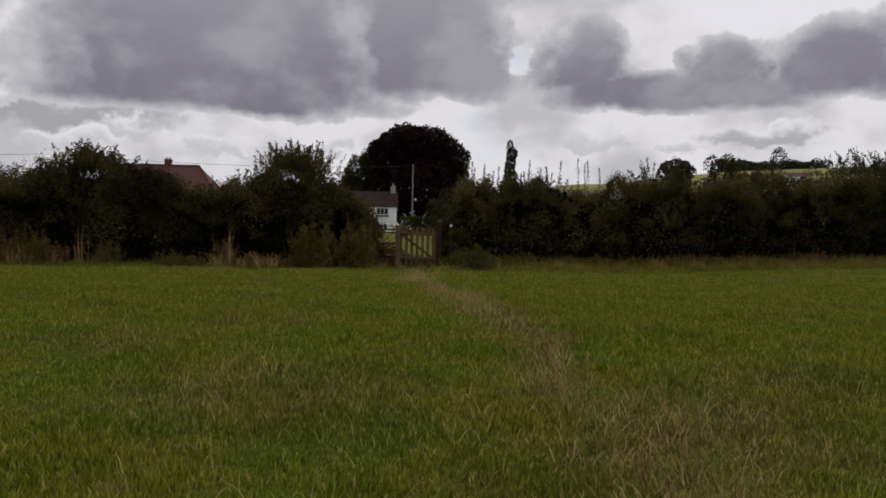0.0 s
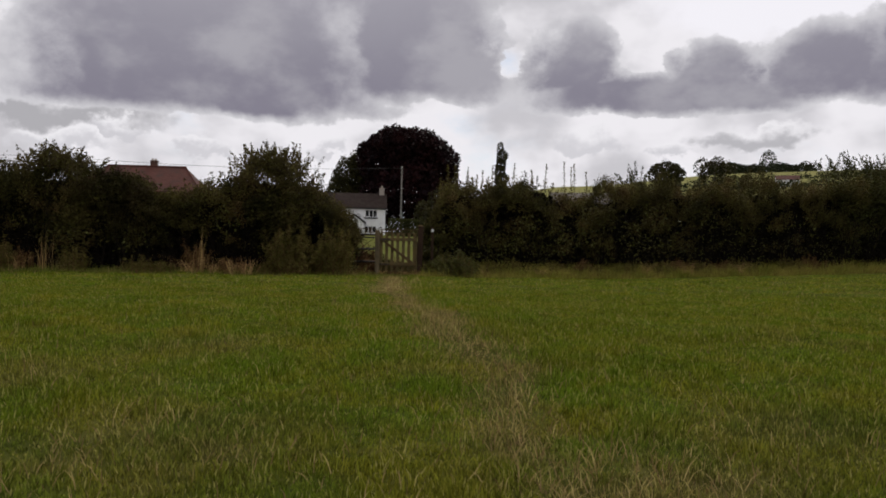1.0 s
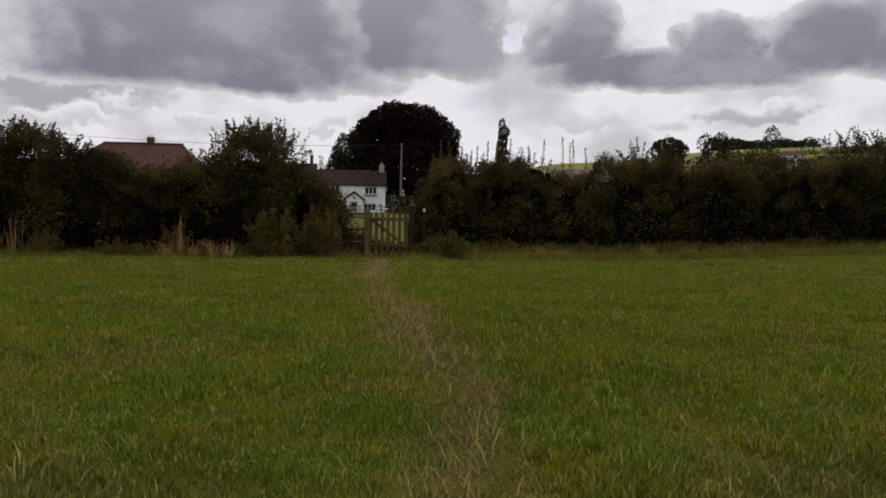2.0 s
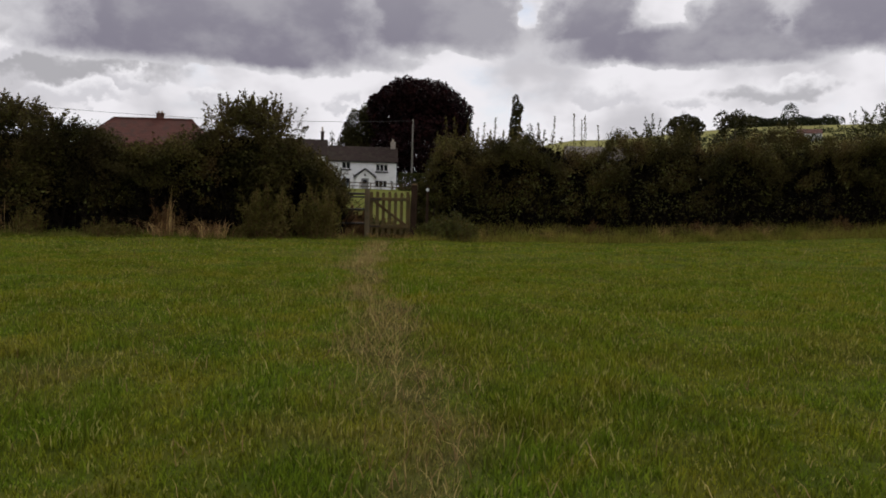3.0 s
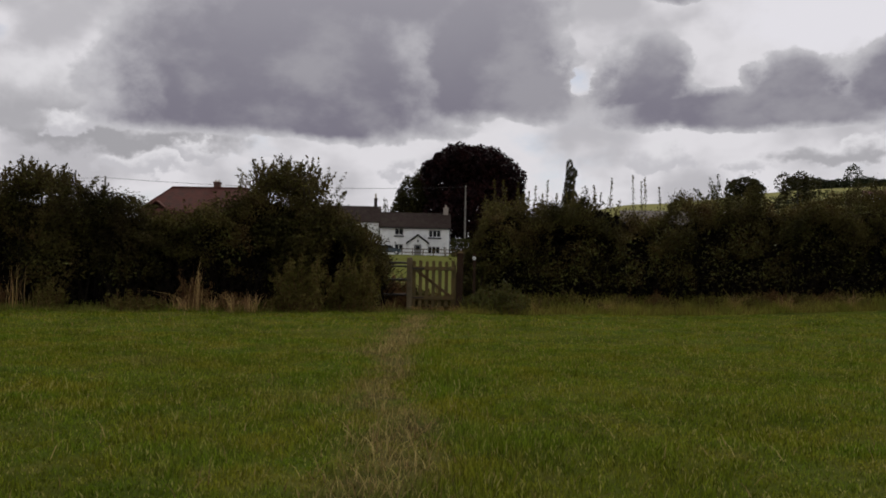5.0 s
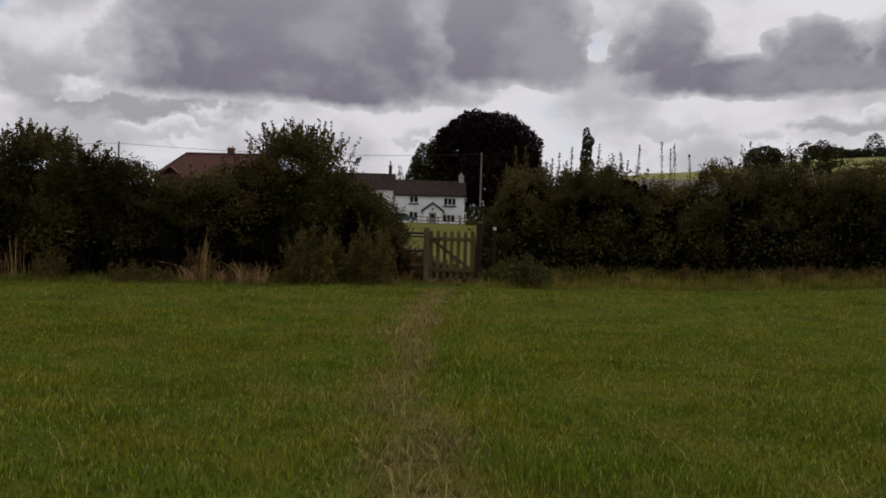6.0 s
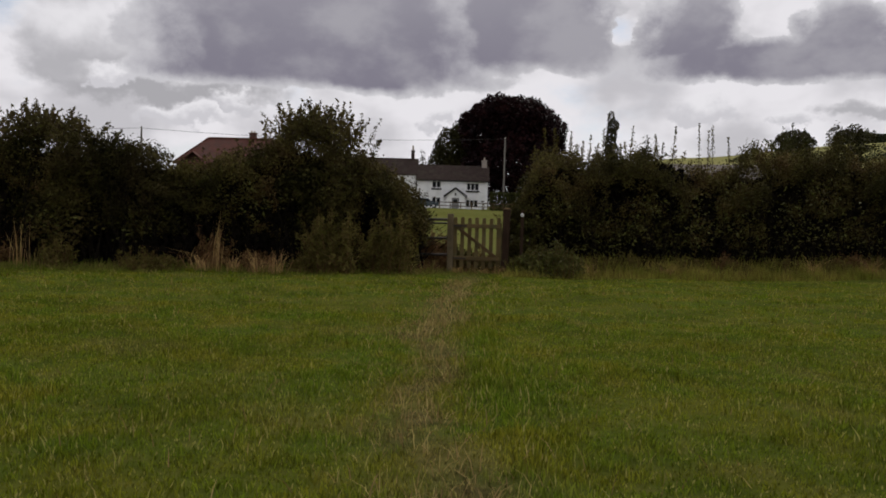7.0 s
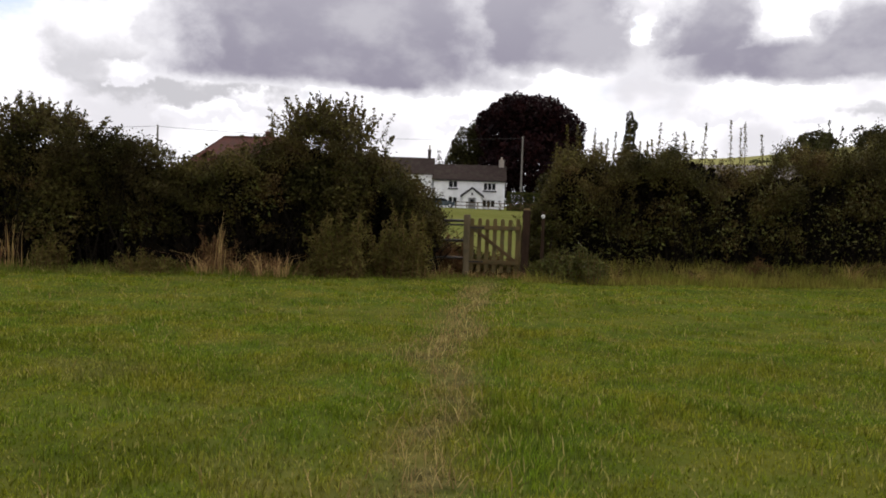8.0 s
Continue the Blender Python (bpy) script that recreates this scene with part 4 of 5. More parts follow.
def window_unit(parent, xc, w, z0, z1, lights, y=0.0, box_under=True):
    """A casement in its opening: frame, mullions, a pane for each light, and a dark sill box."""
    bm = bmesh.new()
    f = 0.07
    box(bm, xc - w / 2, xc + w / 2, y + 0.10, y + 0.16, z1 - f, z1)
    box(bm, xc - w / 2, xc + w / 2, y + 0.10, y + 0.16, z0, z0 + f)
    step = w / lights
    for k in range(lights + 1):
        x = xc - w / 2 + k * step
        a, b = (x, x + f) if k == 0 else ((x - f, x) if k == lights else (x - f * 0.9, x + f * 0.9))
        box(bm, a, b, y + 0.10, y + 0.16, z0 + f, z1 - f)
    win = part("window", bm, M_FRAME, parent, "white casement window with dark panes")
    for k in range(lights):
        x = xc - w / 2 + k * step
        part("pane", box(bmesh.new(), x + 0.05, x + step - 0.05, y + 0.125, y + 0.135, z0 + 0.05, z1 - 0.05), M_GLASS, win)
    if box_under:
        part("sill", box(bmesh.new(), xc - w / 2 - 0.12, xc + w / 2 + 0.12, y - 0.18, y + 0.0, z0 - 0.30, z0 - 0.06, 0.02), M_BLACK, win, "black window box")
    return win


def gable_roof(bm, x0, x1, y0, y1, z_eave, z_ridge, over=0.35, thick=0.16):
    ym = (y0 + y1) / 2
    k = (z_ridge - z_eave) / (ym - y0)
    for s, ya in ((1, y0), (-1, y1)):
        ye = ya - s * over
        ze = z_eave - k * over
        a = [(x0 - over, ye, ze), (x1 + over, ye, ze), (x1 + over, ym, z_ridge), (x0 - over, ym, z_ridge)]
        b = [(p[0], p[1], p[2] + thick) for p in a]
        solid(bm, a if s > 0 else a[::-1], b if s > 0 else b[::-1])
    return bm


def gable_end(bm, x, thick, y0, y1, z_eave, z_ridge):
    tri = [(y0, z_eave), (y1, z_eave), ((y0 + y1) / 2, z_ridge)]
    return solid(bm, [(x, a, b) for a, b in tri], [(x + thick, a, b) for a, b in tri])


def chimney(parent, x, y, z0, z1, w, mat, pots=1, pot_h=0.5):
    bm = box(bmesh.new(), x - w, x + w, y - w * 0.8, y + w * 0.8, z0, z1)
    box(bm, x - w - 0.08, x + w + 0.08, y - w * 0.8 - 0.08, y + w * 0.8 + 0.08, z1, z1 + 0.14)
    st = part("chimney", bm, mat, parent)
    for k in range(pots):
        px = x + (k - (pots - 1) / 2) * w
        part("chimney_pot", tube(bmesh.new(), [(px, y, z1 + 0.13), (px, y, z1 + 0.13 + pot_h)], [0.16, 0.13], 8), M_POT, st)


def cottage():
    root = empty("cottage", pose(-10.1, 131.6, 3.05, 0, 0, 8), "whitewashed two-storey cottage with a slate roof and gabled porch", "house")
    W, D, H, R = 11.3, 5.6, 5.0, 7.35
    holes = [(-8.9, -7.5, 3.65, 4.72), (-3.35, -1.4, 3.4, 4.55), (-8.9, -7.5, 0.95, 2.15), (-3.45, -1.5, 0.75, 1.85), (-5.7, -4.5, 0.0, 2.2)]
    part("front_wall", wall_with_openings(bmesh.new(), -W, 0, -0.6, H, 0, 0.35, holes), M_RENDER, root)
    bm = box(bmesh.new(), -0.35, 0, 0.352, D, -0.6, H)
    gable_end(bm, -0.35, 0.35, 0.0, D, H, R - 0.1)
    part("side_wall", bm, M_RENDER, root)
    bm = box(bmesh.new(), -W, -W + 0.35, 0.352, D, -0.6, H)
    gable_end(bm, -W, 0.35, 0.0, D, H, R - 0.1)
    part("side_wall", bm, M_RENDER, root)
    part("back_wall", box(bmesh.new(), -W + 0.352, -0.352, D - 0.35, D, -0.6, H), M_RENDER, root)
    part("roof", gable_roof(bmesh.new(), -W, 0, 0, D, H + 0.02, R, 0.25), M_SLATE, root)
    part("gutter", tube(bmesh.new(), [(-W - 0.2, -0.36, H - 0.26), (0.2, -0.36, H - 0.26)], 0.07, 6), M_BLACK, root, "black gutter")
    for xc, w, z0, z1, n in ((-8.2, 1.4, 3.65, 4.72, 2), (-2.375, 1.95, 3.4, 4.55, 3), (-8.2, 1.4, 0.95, 2.15, 2), (-2.475, 1.95, 0.75, 1.85, 3)):
        window_unit(root, xc, w, z0, z1, n, box_under=z0 > 2)
    chimney(root, -0.55, D / 2, R - 0.5, R + 0.95, 0.42, M_CHIMNEY, 1, 0.45)
    part("house_plate", box(bmesh.new(), -0.95, -0.5, -0.03, -0.004, 1.55, 1.75), M_BLACK, root, "small dark wall plate")
    # porch
    px, pw, pd = -5.1, 1.5, 1.4
    porch = part("porch", wall_with_openings(bmesh.new(), px - pw, px + pw, -0.6, 2.35, -pd, -pd + 0.2, [(px - 0.6, px + 0.6, 0.0, 2.1)]), M_RENDER, root, "white gabled porch")
    bm = box(bmesh.new(), px - pw, px - pw + 0.2, -pd + 0.202, -0.003, -0.6, 2.35)
    box(bm, px + pw - 0.2, px + pw, -pd + 0.202, -0.003, -0.6, 2.35)
    solid(bm, [(px - pw, -pd, 2.35), (px + pw, -pd, 2.35), (px, -pd, 3.45)], [(px - pw, -pd + 0.2, 2.35), (px + pw, -pd + 0.2, 2.35), (px, -pd + 0.2, 3.45)])
    part("porch_side", bm, M_RENDER, porch)
    bm = bmesh.new()
    for s in (-1, 1):
        a = [(px, -pd - 0.3, 3.50), (px + s * 1.85, -pd - 0.3, 2.14), (px + s * 1.85, -0.003, 2.14), (px, -0.003, 3.50)]
        b = [(p[0], p[1], p[2] + 0.3) for p in a]
        solid(bm, a if s < 0 else a[::-1], b if s < 0 else b[::-1])
    part("porch_roof", bm, M_BLACK, porch, "black edged porch roof")
    door = part("door", box(bmesh.new(), px - 0.59, px + 0.59, -pd + 0.08, -pd + 0.13, 0.0, 2.09, 0.01), M_DOOR, root, "grey panelled front door")
    part("door_light", box(bmesh.new(), px - 0.3, px + 0.3, -pd + 0.06, -pd + 0.078, 1.25, 1.85), M_GLASS, door)
    part("lantern", box(bmesh.new(), px - 0.12, px + 0.12, -pd - 0.16, -pd - 0.003, 2.45, 2.85, 0.03), M_IRON, porch, "black porch lantern")


def wing():
    root = empty("cottage_wing", pose(-21.65, 130.6, 3.0, 0, 0, 8), "taller whitewashed wing adjoining the cottage, slate roofed", "house")
    W, D, H, R = 13.0, 6.2, 5.75, 8.4
    holes = [(-3.2, -1.7, 3.9, 5.0), (-3.2, -1.7, 1.0, 2.2), (-8.2, -6.7, 3.9, 5.0)]
    part("front_wall", wall_with_openings(bmesh.new(), -W, 0, -0.6, H, 0, 0.35, holes), M_RENDER, root)
    for x in (-0.35, -W):
        bm = box(bmesh.new(), x, x + 0.35, 0.352, D, -0.6, H)
        gable_end(bm, x, 0.35, 0.0, D, H, R - 0.1)
        part("side_wall", bm, M_RENDER, root)
    part("back_wall", box(bmesh.new(), -W + 0.352, -0.352, D - 0.35, D, -0.6, H), M_RENDER, root)
    part("roof", gable_roof(bmesh.new(), -W, 0, 0, D, H + 0.02, R, 0.2), M_SLATE, root)
    for xc, z0, z1 in ((-2.45, 3.9, 5.0), (-2.45, 1.0, 2.2), (-7.45, 3.9, 5.0)):
        window_unit(root, xc, 1.5, z0, z1, 2, box_under=False)
    chimney(root, -0.75, D / 2, R - 0.4, R + 1.35, 0.26, M_SOOT, 1, 0.8)


cottage()
wing()


def red_house():
    """A bungalow with a hipped clay tile roof."""
    root = empty("red_roofed_house", pose(-43.5, 114.0, 3.25, 0, 0, 4), "brick house with a hipped red clay tile roof", "house")
    hw, D, H, R, rl = 8.6, 8.0, 5.1, 9.15, 5.6
    part("wall", wall_with_openings(bmesh.new(), -hw, hw, -0.8, H, -D / 2, -D / 2 + 0.3, [(-6, -4.4, 3.0, 4.2), (-1, 0.8, 3.0, 4.2), (4, 5.6, 3.0, 4.2)]), M_BRICK, root)
    for x in (-hw, hw - 0.3):
        part("wall", box(bmesh.new(), x, x + 0.3, -D / 2 + 0.302, D / 2, -0.8, H), M_BRICK, root)
    part("wall", box(bmesh.new(), -hw + 0.302, hw - 0.302, D / 2 - 0.3, D / 2, -0.8, H), M_BRICK, root)
    bm = bmesh.new()
    e, o = [(-hw - 0.4, -D / 2 - 0.4, H), (hw + 0.4, -D / 2 - 0.4, H), (hw + 0.4, D / 2 + 0.4, H), (-hw - 0.4, D / 2 + 0.4, H)], 0.0
    low = [bm.verts.new(p) for p in e]
    up = [bm.verts.new((p[0], p[1], p[2] + 0.15)) for p in e]
    r0, r1 = bm.verts.new((-rl, 0, R)), bm.verts.new((rl, 0, R))
    bm.faces.new(low[::-1])
    for i in range(4):
        bm.faces.new((low[i], low[(i + 1) % 4], up[(i + 1) % 4], up[i]))
    bm.faces.new((up[0], up[1], r1, r0))
    bm.faces.new((up[1], up[2], r1))
    bm.faces.new((up[2], up[3], r0, r1))
    bm.faces.new((up[3], up[0], r0))
    roof = part("roof", bm, M_REDTILE, root)
    bm = tube(bmesh.new(), [(-rl, 0, R + 0.02), (rl, 0, R + 0.02)], 0.14, 6)
    part("ridge_tiles", bm, M_REDTILE, roof)
    for s in (-1, 1):
        part("hip_tiles", tube(bmesh.new(), [(s * rl, 0, R), (s * (hw + 0.4), -D / 2 - 0.4, H + 0.17)], 0.11, 6), M_REDTILE, roof)
    chimney(root, 0.95, 0.3, R - 0.6, R + 0.75, 0.45, M_BRICK, 2, 0.3)
    # dormer
    E = H - 0.35
    bm = wall_with_openings(bmesh.new(), -7.2, -5.4, E, E + 1.2, -D / 2 + 0.1, -D / 2 + 0.3, [(-6.9, -5.7, E + 0.25, E + 1.05)])
    dormer = part("dormer", bm, M_DARKWOOD, root, "small tiled dormer")
    part("pane", box(bmesh.new(), -6.9, -5.7, -D / 2 + 0.18, -D / 2 + 0.2, E + 0.25, E + 1.05), M_GLASS, dormer)
    bm = bmesh.new()
    for s in (-1, 1):
        a = [(-6.3, -D / 2 - 0.15, E + 2.0), (-6.3 + s * 1.25, -D / 2 - 0.15, E + 1.1), (-6.3 + s * 1.25, -D / 2 + 2.2, E + 1.1), (-6.3, -D / 2 + 2.2, E + 2.0)]
        b = [(p[0], p[1], p[2] + 0.12) for p in a]
        solid(bm, a if s < 0 else a[::-1], b if s < 0 else b[::-1])
    part("dormer_roof", bm, M_REDTILE, dormer)
    for xc in (-5.2, -0.1, 4.8):
        window_unit(root, xc, 1.5, 3.0, 4.2, 2, -D / 2, False)


red_house()


def barn():
    z0 = float(ground_z(24, 122))
    root = empty("barn", pose(24.2, 122, z0, 0, 0, -3), "long grey stone barn with a sheet roof behind the hedge", "barn")
    hw, D, H, R = 7.8, 7.0, 5.0, 7.2
    part("front_wall", wall_with_openings(bmesh.new(), -hw, hw, -0.8, H, -D / 2, -D / 2 + 0.35, [(-2, 1.2, -0.8, 3.4)]), M_GREYBRICK, root)
    for x in (-hw, hw - 0.35):
        bm = box(bmesh.new(), x, x + 0.35, -D / 2 + 0.352, D / 2, -0.8, H)
        gable_end(bm, x, 0.35, -D / 2, D / 2, H, R - 0.1)
        part("side_wall", bm, M_RENDER if x > 0 else M_GREYBRICK, root)
    part("back_wall", box(bmesh.new(), -hw + 0.352, hw - 0.352, D / 2 - 0.35, D / 2, -0.8, H), M_GREYBRICK, root)
    part("roof", gable_roof(bmesh.new(), -hw, hw, -D / 2, D / 2, H + 0.02, R, 0.2), M_METALROOF, root)
    part("barn_door", box(bmesh.new(), -2, 1.2, -D / 2 + 0.1, -D / 2 + 0.18, -0.75, 3.38), M_DARKWOOD, root, "dark timber barn door")


barn()


def farmhouse():
    z0 = float(ground_z(166, 400))
    root = empty("farmhouse", pose(166, 400, z0, 0, 0, -14), "small distant farmhouse with a reddish roof on the hillside", "house")
    hw, D, H, R = 5.5, 6.0, 3.4, 5.6
    part("front_wall", wall_with_openings(bmesh.new(), -hw, hw, -1.5, H, -D / 2, -D / 2 + 0.35, [(-4, -2.8, 1, 2.4), (-0.5, 0.5, 0, 2.1), (2.8, 4, 1, 2.4)]), M_RENDER, root)
    for x in (-hw, hw - 0.35):
        bm = box(bmesh.new(), x, x + 0.35, -D / 2 + 0.352, D / 2, -1.5, H)
        gable_end(bm, x, 0.35, -D / 2, D / 2, H, R - 0.1)
        part("side_wall", bm, M_RENDER, root)
    part("back_wall", box(bmesh.new(), -hw + 0.352, hw - 0.352, D / 2 - 0.35, D / 2, -1.5, H), M_RENDER, root)
    part("roof", gable_roof(bmesh.new(), -hw, hw, -D / 2, D / 2, H + 0.02, R, 0.2), M_REDTILE, root)
    part("door", box(bmesh.new(), -0.5, 0.5, -D / 2 + 0.1, -D / 2 + 0.16, 0, 2.1), M_DARKWOOD, root)
    for xc in (-3.4, 3.4):
        window_unit(root, xc, 1.2, 1.0, 2.4, 2, -D / 2, False)


farmhouse()

# ---- garden of the cottage: fence, hedge, car, poles ----


def rail_fence(x0, x1, y, n, mat, label, high=0.95, yslope=0.0):
    root = empty("rail_fence", pose(x0, y, float(ground_z(x0, y))), label, "fence", "garden fences")
    step = (x1 - x0) / n
    for k in range(n + 1):
        xx, yy = k * step, k * step * yslope
        zz = float(ground_z(x0 + xx, y + yy) - ground_z(x0, y))
        part("fence_post", box(bmesh.new(), xx - 0.06, xx + 0.06, yy - 0.06, yy + 0.06, zz - 0.25, zz + high + 0.1, 0.01), mat, root)
    for h in (0.45, high):
        za = float(ground_z(x1, y + (x1 - x0) * yslope) - ground_z(x0, y))
        a = [(0, -0.105, h - 0.05), (x1 - x0, (x1 - x0) * yslope - 0.105, za + h - 0.05), (x1 - x0, (x1 - x0) * yslope - 0.065, za + h - 0.05), (0, -0.065, h - 0.05)]
        part("rail", solid(bmesh.new(), a, [(p[0], p[1], p[2] + 0.11) for p in a]), mat, root)


rail_fence(-15.5, -9.3, 117.5, 4, M_RAIL, "weathered timber post and rail fence before the cottage")
rail_fence(-9.0, -3.5, 116.5, 4, M_RAIL, "weathered post and rail fence below the garden hedge")


def garden_hedge():
    g = np.random.default_rng(91)
    n = 9000
    x, y, z = g.uniform(-8.4, -3.0, n), g.uniform(-0.9, 0.9, n), g.uniform(0, 1, n)
    face = g.integers(0, 3, n)
    y = np.where(face == 0, -0.9 + 0.12 * g.normal(size=n), y)
    z = np.where(face == 1, 1 + 0.03 * g.normal(size=n), z)
    yy = 119.5 + y
    P = np.stack([x, yy, ground_z(x, yy) + z * 2.5], 1)
    V, F = leaf_quads(P, 0.2, 92)
    tagged(from_arrays("garden_hedge", V, F, M_SUNNY), "clipped green garden hedge beside the cottage", "hedge")


garden_hedge()


def car():
    root = empty("car", pose(-18.3, 121.4, float(ground_z(-18.3, 121.4)), 0, 0, 6), "blue-grey hatchback parked before the cottage", "car")
    prof = [(-2.0, 0.32), (2.0, 0.32), (2.05, 0.62), (1.9, 0.86), (1.0, 0.95), (0.45, 1.38), (-1.2, 1.42), (-1.85, 1.0), (-2.05, 0.9)]
    bm = solid(bmesh.new(), [(x, -0.82, z) for x, z in prof], [(x, 0.82, z) for x, z in prof])
    bmesh.ops.recalc_face_normals(bm, faces=bm.faces)
    bmesh.ops.bevel(bm, geom=list(bm.edges), offset=0.06, segments=2, affect="EDGES")
    body = part("body", bm, M_CARPAINT, root)
    for pane in ([(0.9, 0.97), (0.42, 1.32), (-0.3, 1.35), (-0.3, 0.97)], [(-0.38, 0.97), (-0.38, 1.35), (-1.15, 1.35), (-1.65, 1.0)]):
        for s in (-1, 1):
            bm = solid(bmesh.new(), [(x, s * 0.822, z) for x, z in pane], [(x, s * 0.835, z) for x, z in pane])
            bmesh.ops.recalc_face_normals(bm, faces=bm.faces)
            part("side_window", bm, M_GLASS, body)
    for x in (-1.25, 1.3):
        for s in (-1, 1):
            bm = bmesh.new()
            bmesh.ops.create_cone(bm, cap_ends=True, segments=20, radius1=0.32, radius2=0.32, depth=0.2, matrix=pose(x, s * 0.76, 0.32, 90))
            wheel = part("wheel", bm, M_TYRE, root)
            bm = bmesh.new()
            bmesh.ops.create_cone(bm, cap_ends=True, segments=16, radius1=0.2, radius2=0.18, depth=0.03, matrix=pose(x, s * 0.87, 0.32, 90))
            part("rim", bm, M_ALLOY, wheel)


car()


def utility_pole(x, y, top, r, cross, label):
    z0 = float(ground_z(x, y))
    root = empty("utility_pole", pose(x, y, z0), label, "pole", "utility poles")
    part("shaft", tube(bmesh.new(), [(0, 0, -0.5), (0, 0, (top - z0) / 2), (0, 0, top - z0)], [r * 1.15, r, r * 0.8], 10), M_POLE, root)
    if cross:
        part("crossarm", box(bmesh.new(), -0.55, 0.55, -0.06 - r, -r + 0.03, top - z0 - 0.45, top - z0 - 0.33), M_POLE, root)
    for sx in ((-0.45, 0.45) if cross else (0.0,)):
        part("insulator", tube(bmesh.new(), [(sx, -r - 0.02, top - z0 - 0.33), (sx, -r - 0.02, top - z0 - 0.16)], [0.04, 0.05], 8), M_PLASTIC, root)


utility_pole(-6.75, 122.2, 14.05, 0.14, False, "weathered grey wooden utility pole before the beech")
utility_pole(-54.6, 105.0, 12.95, 0.15, False, "thin wooden utility pole behind the hedge")


def cable(a, b, sag, label):
    a, b = Vector(a), Vector(b)
    pts = [a.lerp(b, t) - Vector((0, 0, sag * 4 * t * (1 - t))) for t in (k / 24 for k in range(25))]
    ob = part("overhead_cable", tube(bmesh.new(), pts, 0.028, 4), M_WIRE)
    tagged(ob, label, "cable", "overhead cables")


cable((-54.6, 104.9, 12.75), (-6.75, 122.0, 13.75), 0.75, "sagging overhead cable between two wooden poles")
cable((-54.6, 104.9, 12.75), (-120, 92, 13.5), 1.2, "sagging overhead cable leaving a wooden pole")

# ---- trees ----


def tree(name, x, y, lobes, leaf, count, mat, seed, label, trunk_r, z0=None, gaps=-0.3, shell=0.70):
    """Tapered trunk, limbs to each lobe, and a crown of many small leaf sprays. lobes: offset x, y, z above the foot, radii x, z."""
    g = np.random.default_rng(seed)
    z0 = float(ground_z(x, y)) if z0 is None else z0
    root = empty(name, pose(x, y, z0), label, "tree")
    total = sum(l[3] ** 2 for l in lobes)
    P = []
    for i, (lx, ly, lz, rx, rz) in enumerate(lobes):
        n = int(count * rx ** 2 / total)
        d = g.normal(size=(n, 3))
        d /= np.linalg.norm(d, axis=1)[:, None]
        rr = (shell + (1 - shell) * g.uniform(size=n) ** 0.5) * (1 + 0.22 * noise_at(d, 2.0, seed + i) + 0.16 * noise_at(d, 5.0, seed + 3 * i))
        p = np.array([lx, ly, lz]) + d * rr[:, None] * np.array([rx, rx, rz])
        P.append(p[noise_at(p, 1.6 / max(rx, 0.8), seed + i) > gaps])
    P = np.concatenate(P)
    P = P[P[:, 2] > 0.3]
    V, F = leaf_quads(P, leaf, seed)
    tagged(from_arrays("crown", V, F, mat, root), kind="stuff")
    htop = max(l[2] for l in lobes)
    bm = bmesh.new()
    tube(bm, [(0, 0, -0.4), (0.02 * htop, 0, htop * 0.3), (0, 0.02 * htop, htop * 0.65), (0, 0, htop)], [trunk_r * 1.25, trunk_r, trunk_r * 0.6, trunk_r * 0.2], 9)
    part("trunk", bm, M_BARK, root)
    for lx, ly, lz, rx, rz in lobes[:8]:
        bm = tube(bmesh.new(), [(0, 0, lz * 0.45), (lx * 0.5, ly * 0.5, lz * 0.75), (lx, ly, lz)], [trunk_r * 0.45, trunk_r * 0.3, trunk_r * 0.1], 6)
        part("limb", bm, M_BARK, root)
    return root


tree("copper_beech", -7.5, 146, [(0, 0, 14.6, 6.0, 5.2), (-4.4, 0, 13.4, 4.8, 5.0), (4.5, 0, 12.8, 4.8, 5.2), (-1.8, -2, 15.9, 4.6, 4.0), (2.8, -1, 15.2, 4.6, 4.0), (-6.9, 0, 15.2, 2.6, 2.2), (6.6, 0, 10.4, 3.0, 4.4),
                                 (0.5, -3, 8.0, 6.0, 5.5), (-4.5, -1, 6.5, 4.0, 5.0), (5.0, -1, 6.0, 4.0, 5.0), (-5.6, 0, 17.2, 1.8, 1.4)],
     0.60, 56000, M_BEECH, 201, "large round copper beech with dark purple leaves", 0.55, gaps=-0.44, shell=0.55)
tree("ash_tree", -19.0, 152, [(0, 0, 11.0, 3.6, 4.2), (2.2, 0, 13.2, 2.8, 3.4), (-1.9, 0, 8.2, 2.8, 3.6), (3.2, 0, 8.0, 3.2, 4.0), (0.5, -1, 5.2, 4.0, 4.0)], 0.44, 24000, M_TREE, 203, "dark green ash tree behind the cottage roof", 0.35, gaps=-0.5, shell=0.5)
tree("poplar", 15.2, 259, [(0.35 * math.sin(2.1 * k), 0, 4 + 2.5 * k, 2.2 - 0.14 * max(0, k - 3) + 0.35 * math.sin(3.7 * k), 2.3) for k in range(9)], 0.6, 9500, M_TREE, 205, "tall narrow Lombardy poplar", 0.3, 11.2)
tree("pine_tree", 59.4, 220, [(0, 0, 9.6, 4.4, 2.2), (-2.6, 0, 8.2, 2.8, 2.4), (2.4, 0, 8.3, 3.0, 2.2), (0, 0, 6.0, 3.6, 3.0), (1, 0, 3.2, 3.4, 3.0)], 0.5, 11000, M_TREE, 207, "dome-topped dark tree on the hillside", 0.3, 15.5)
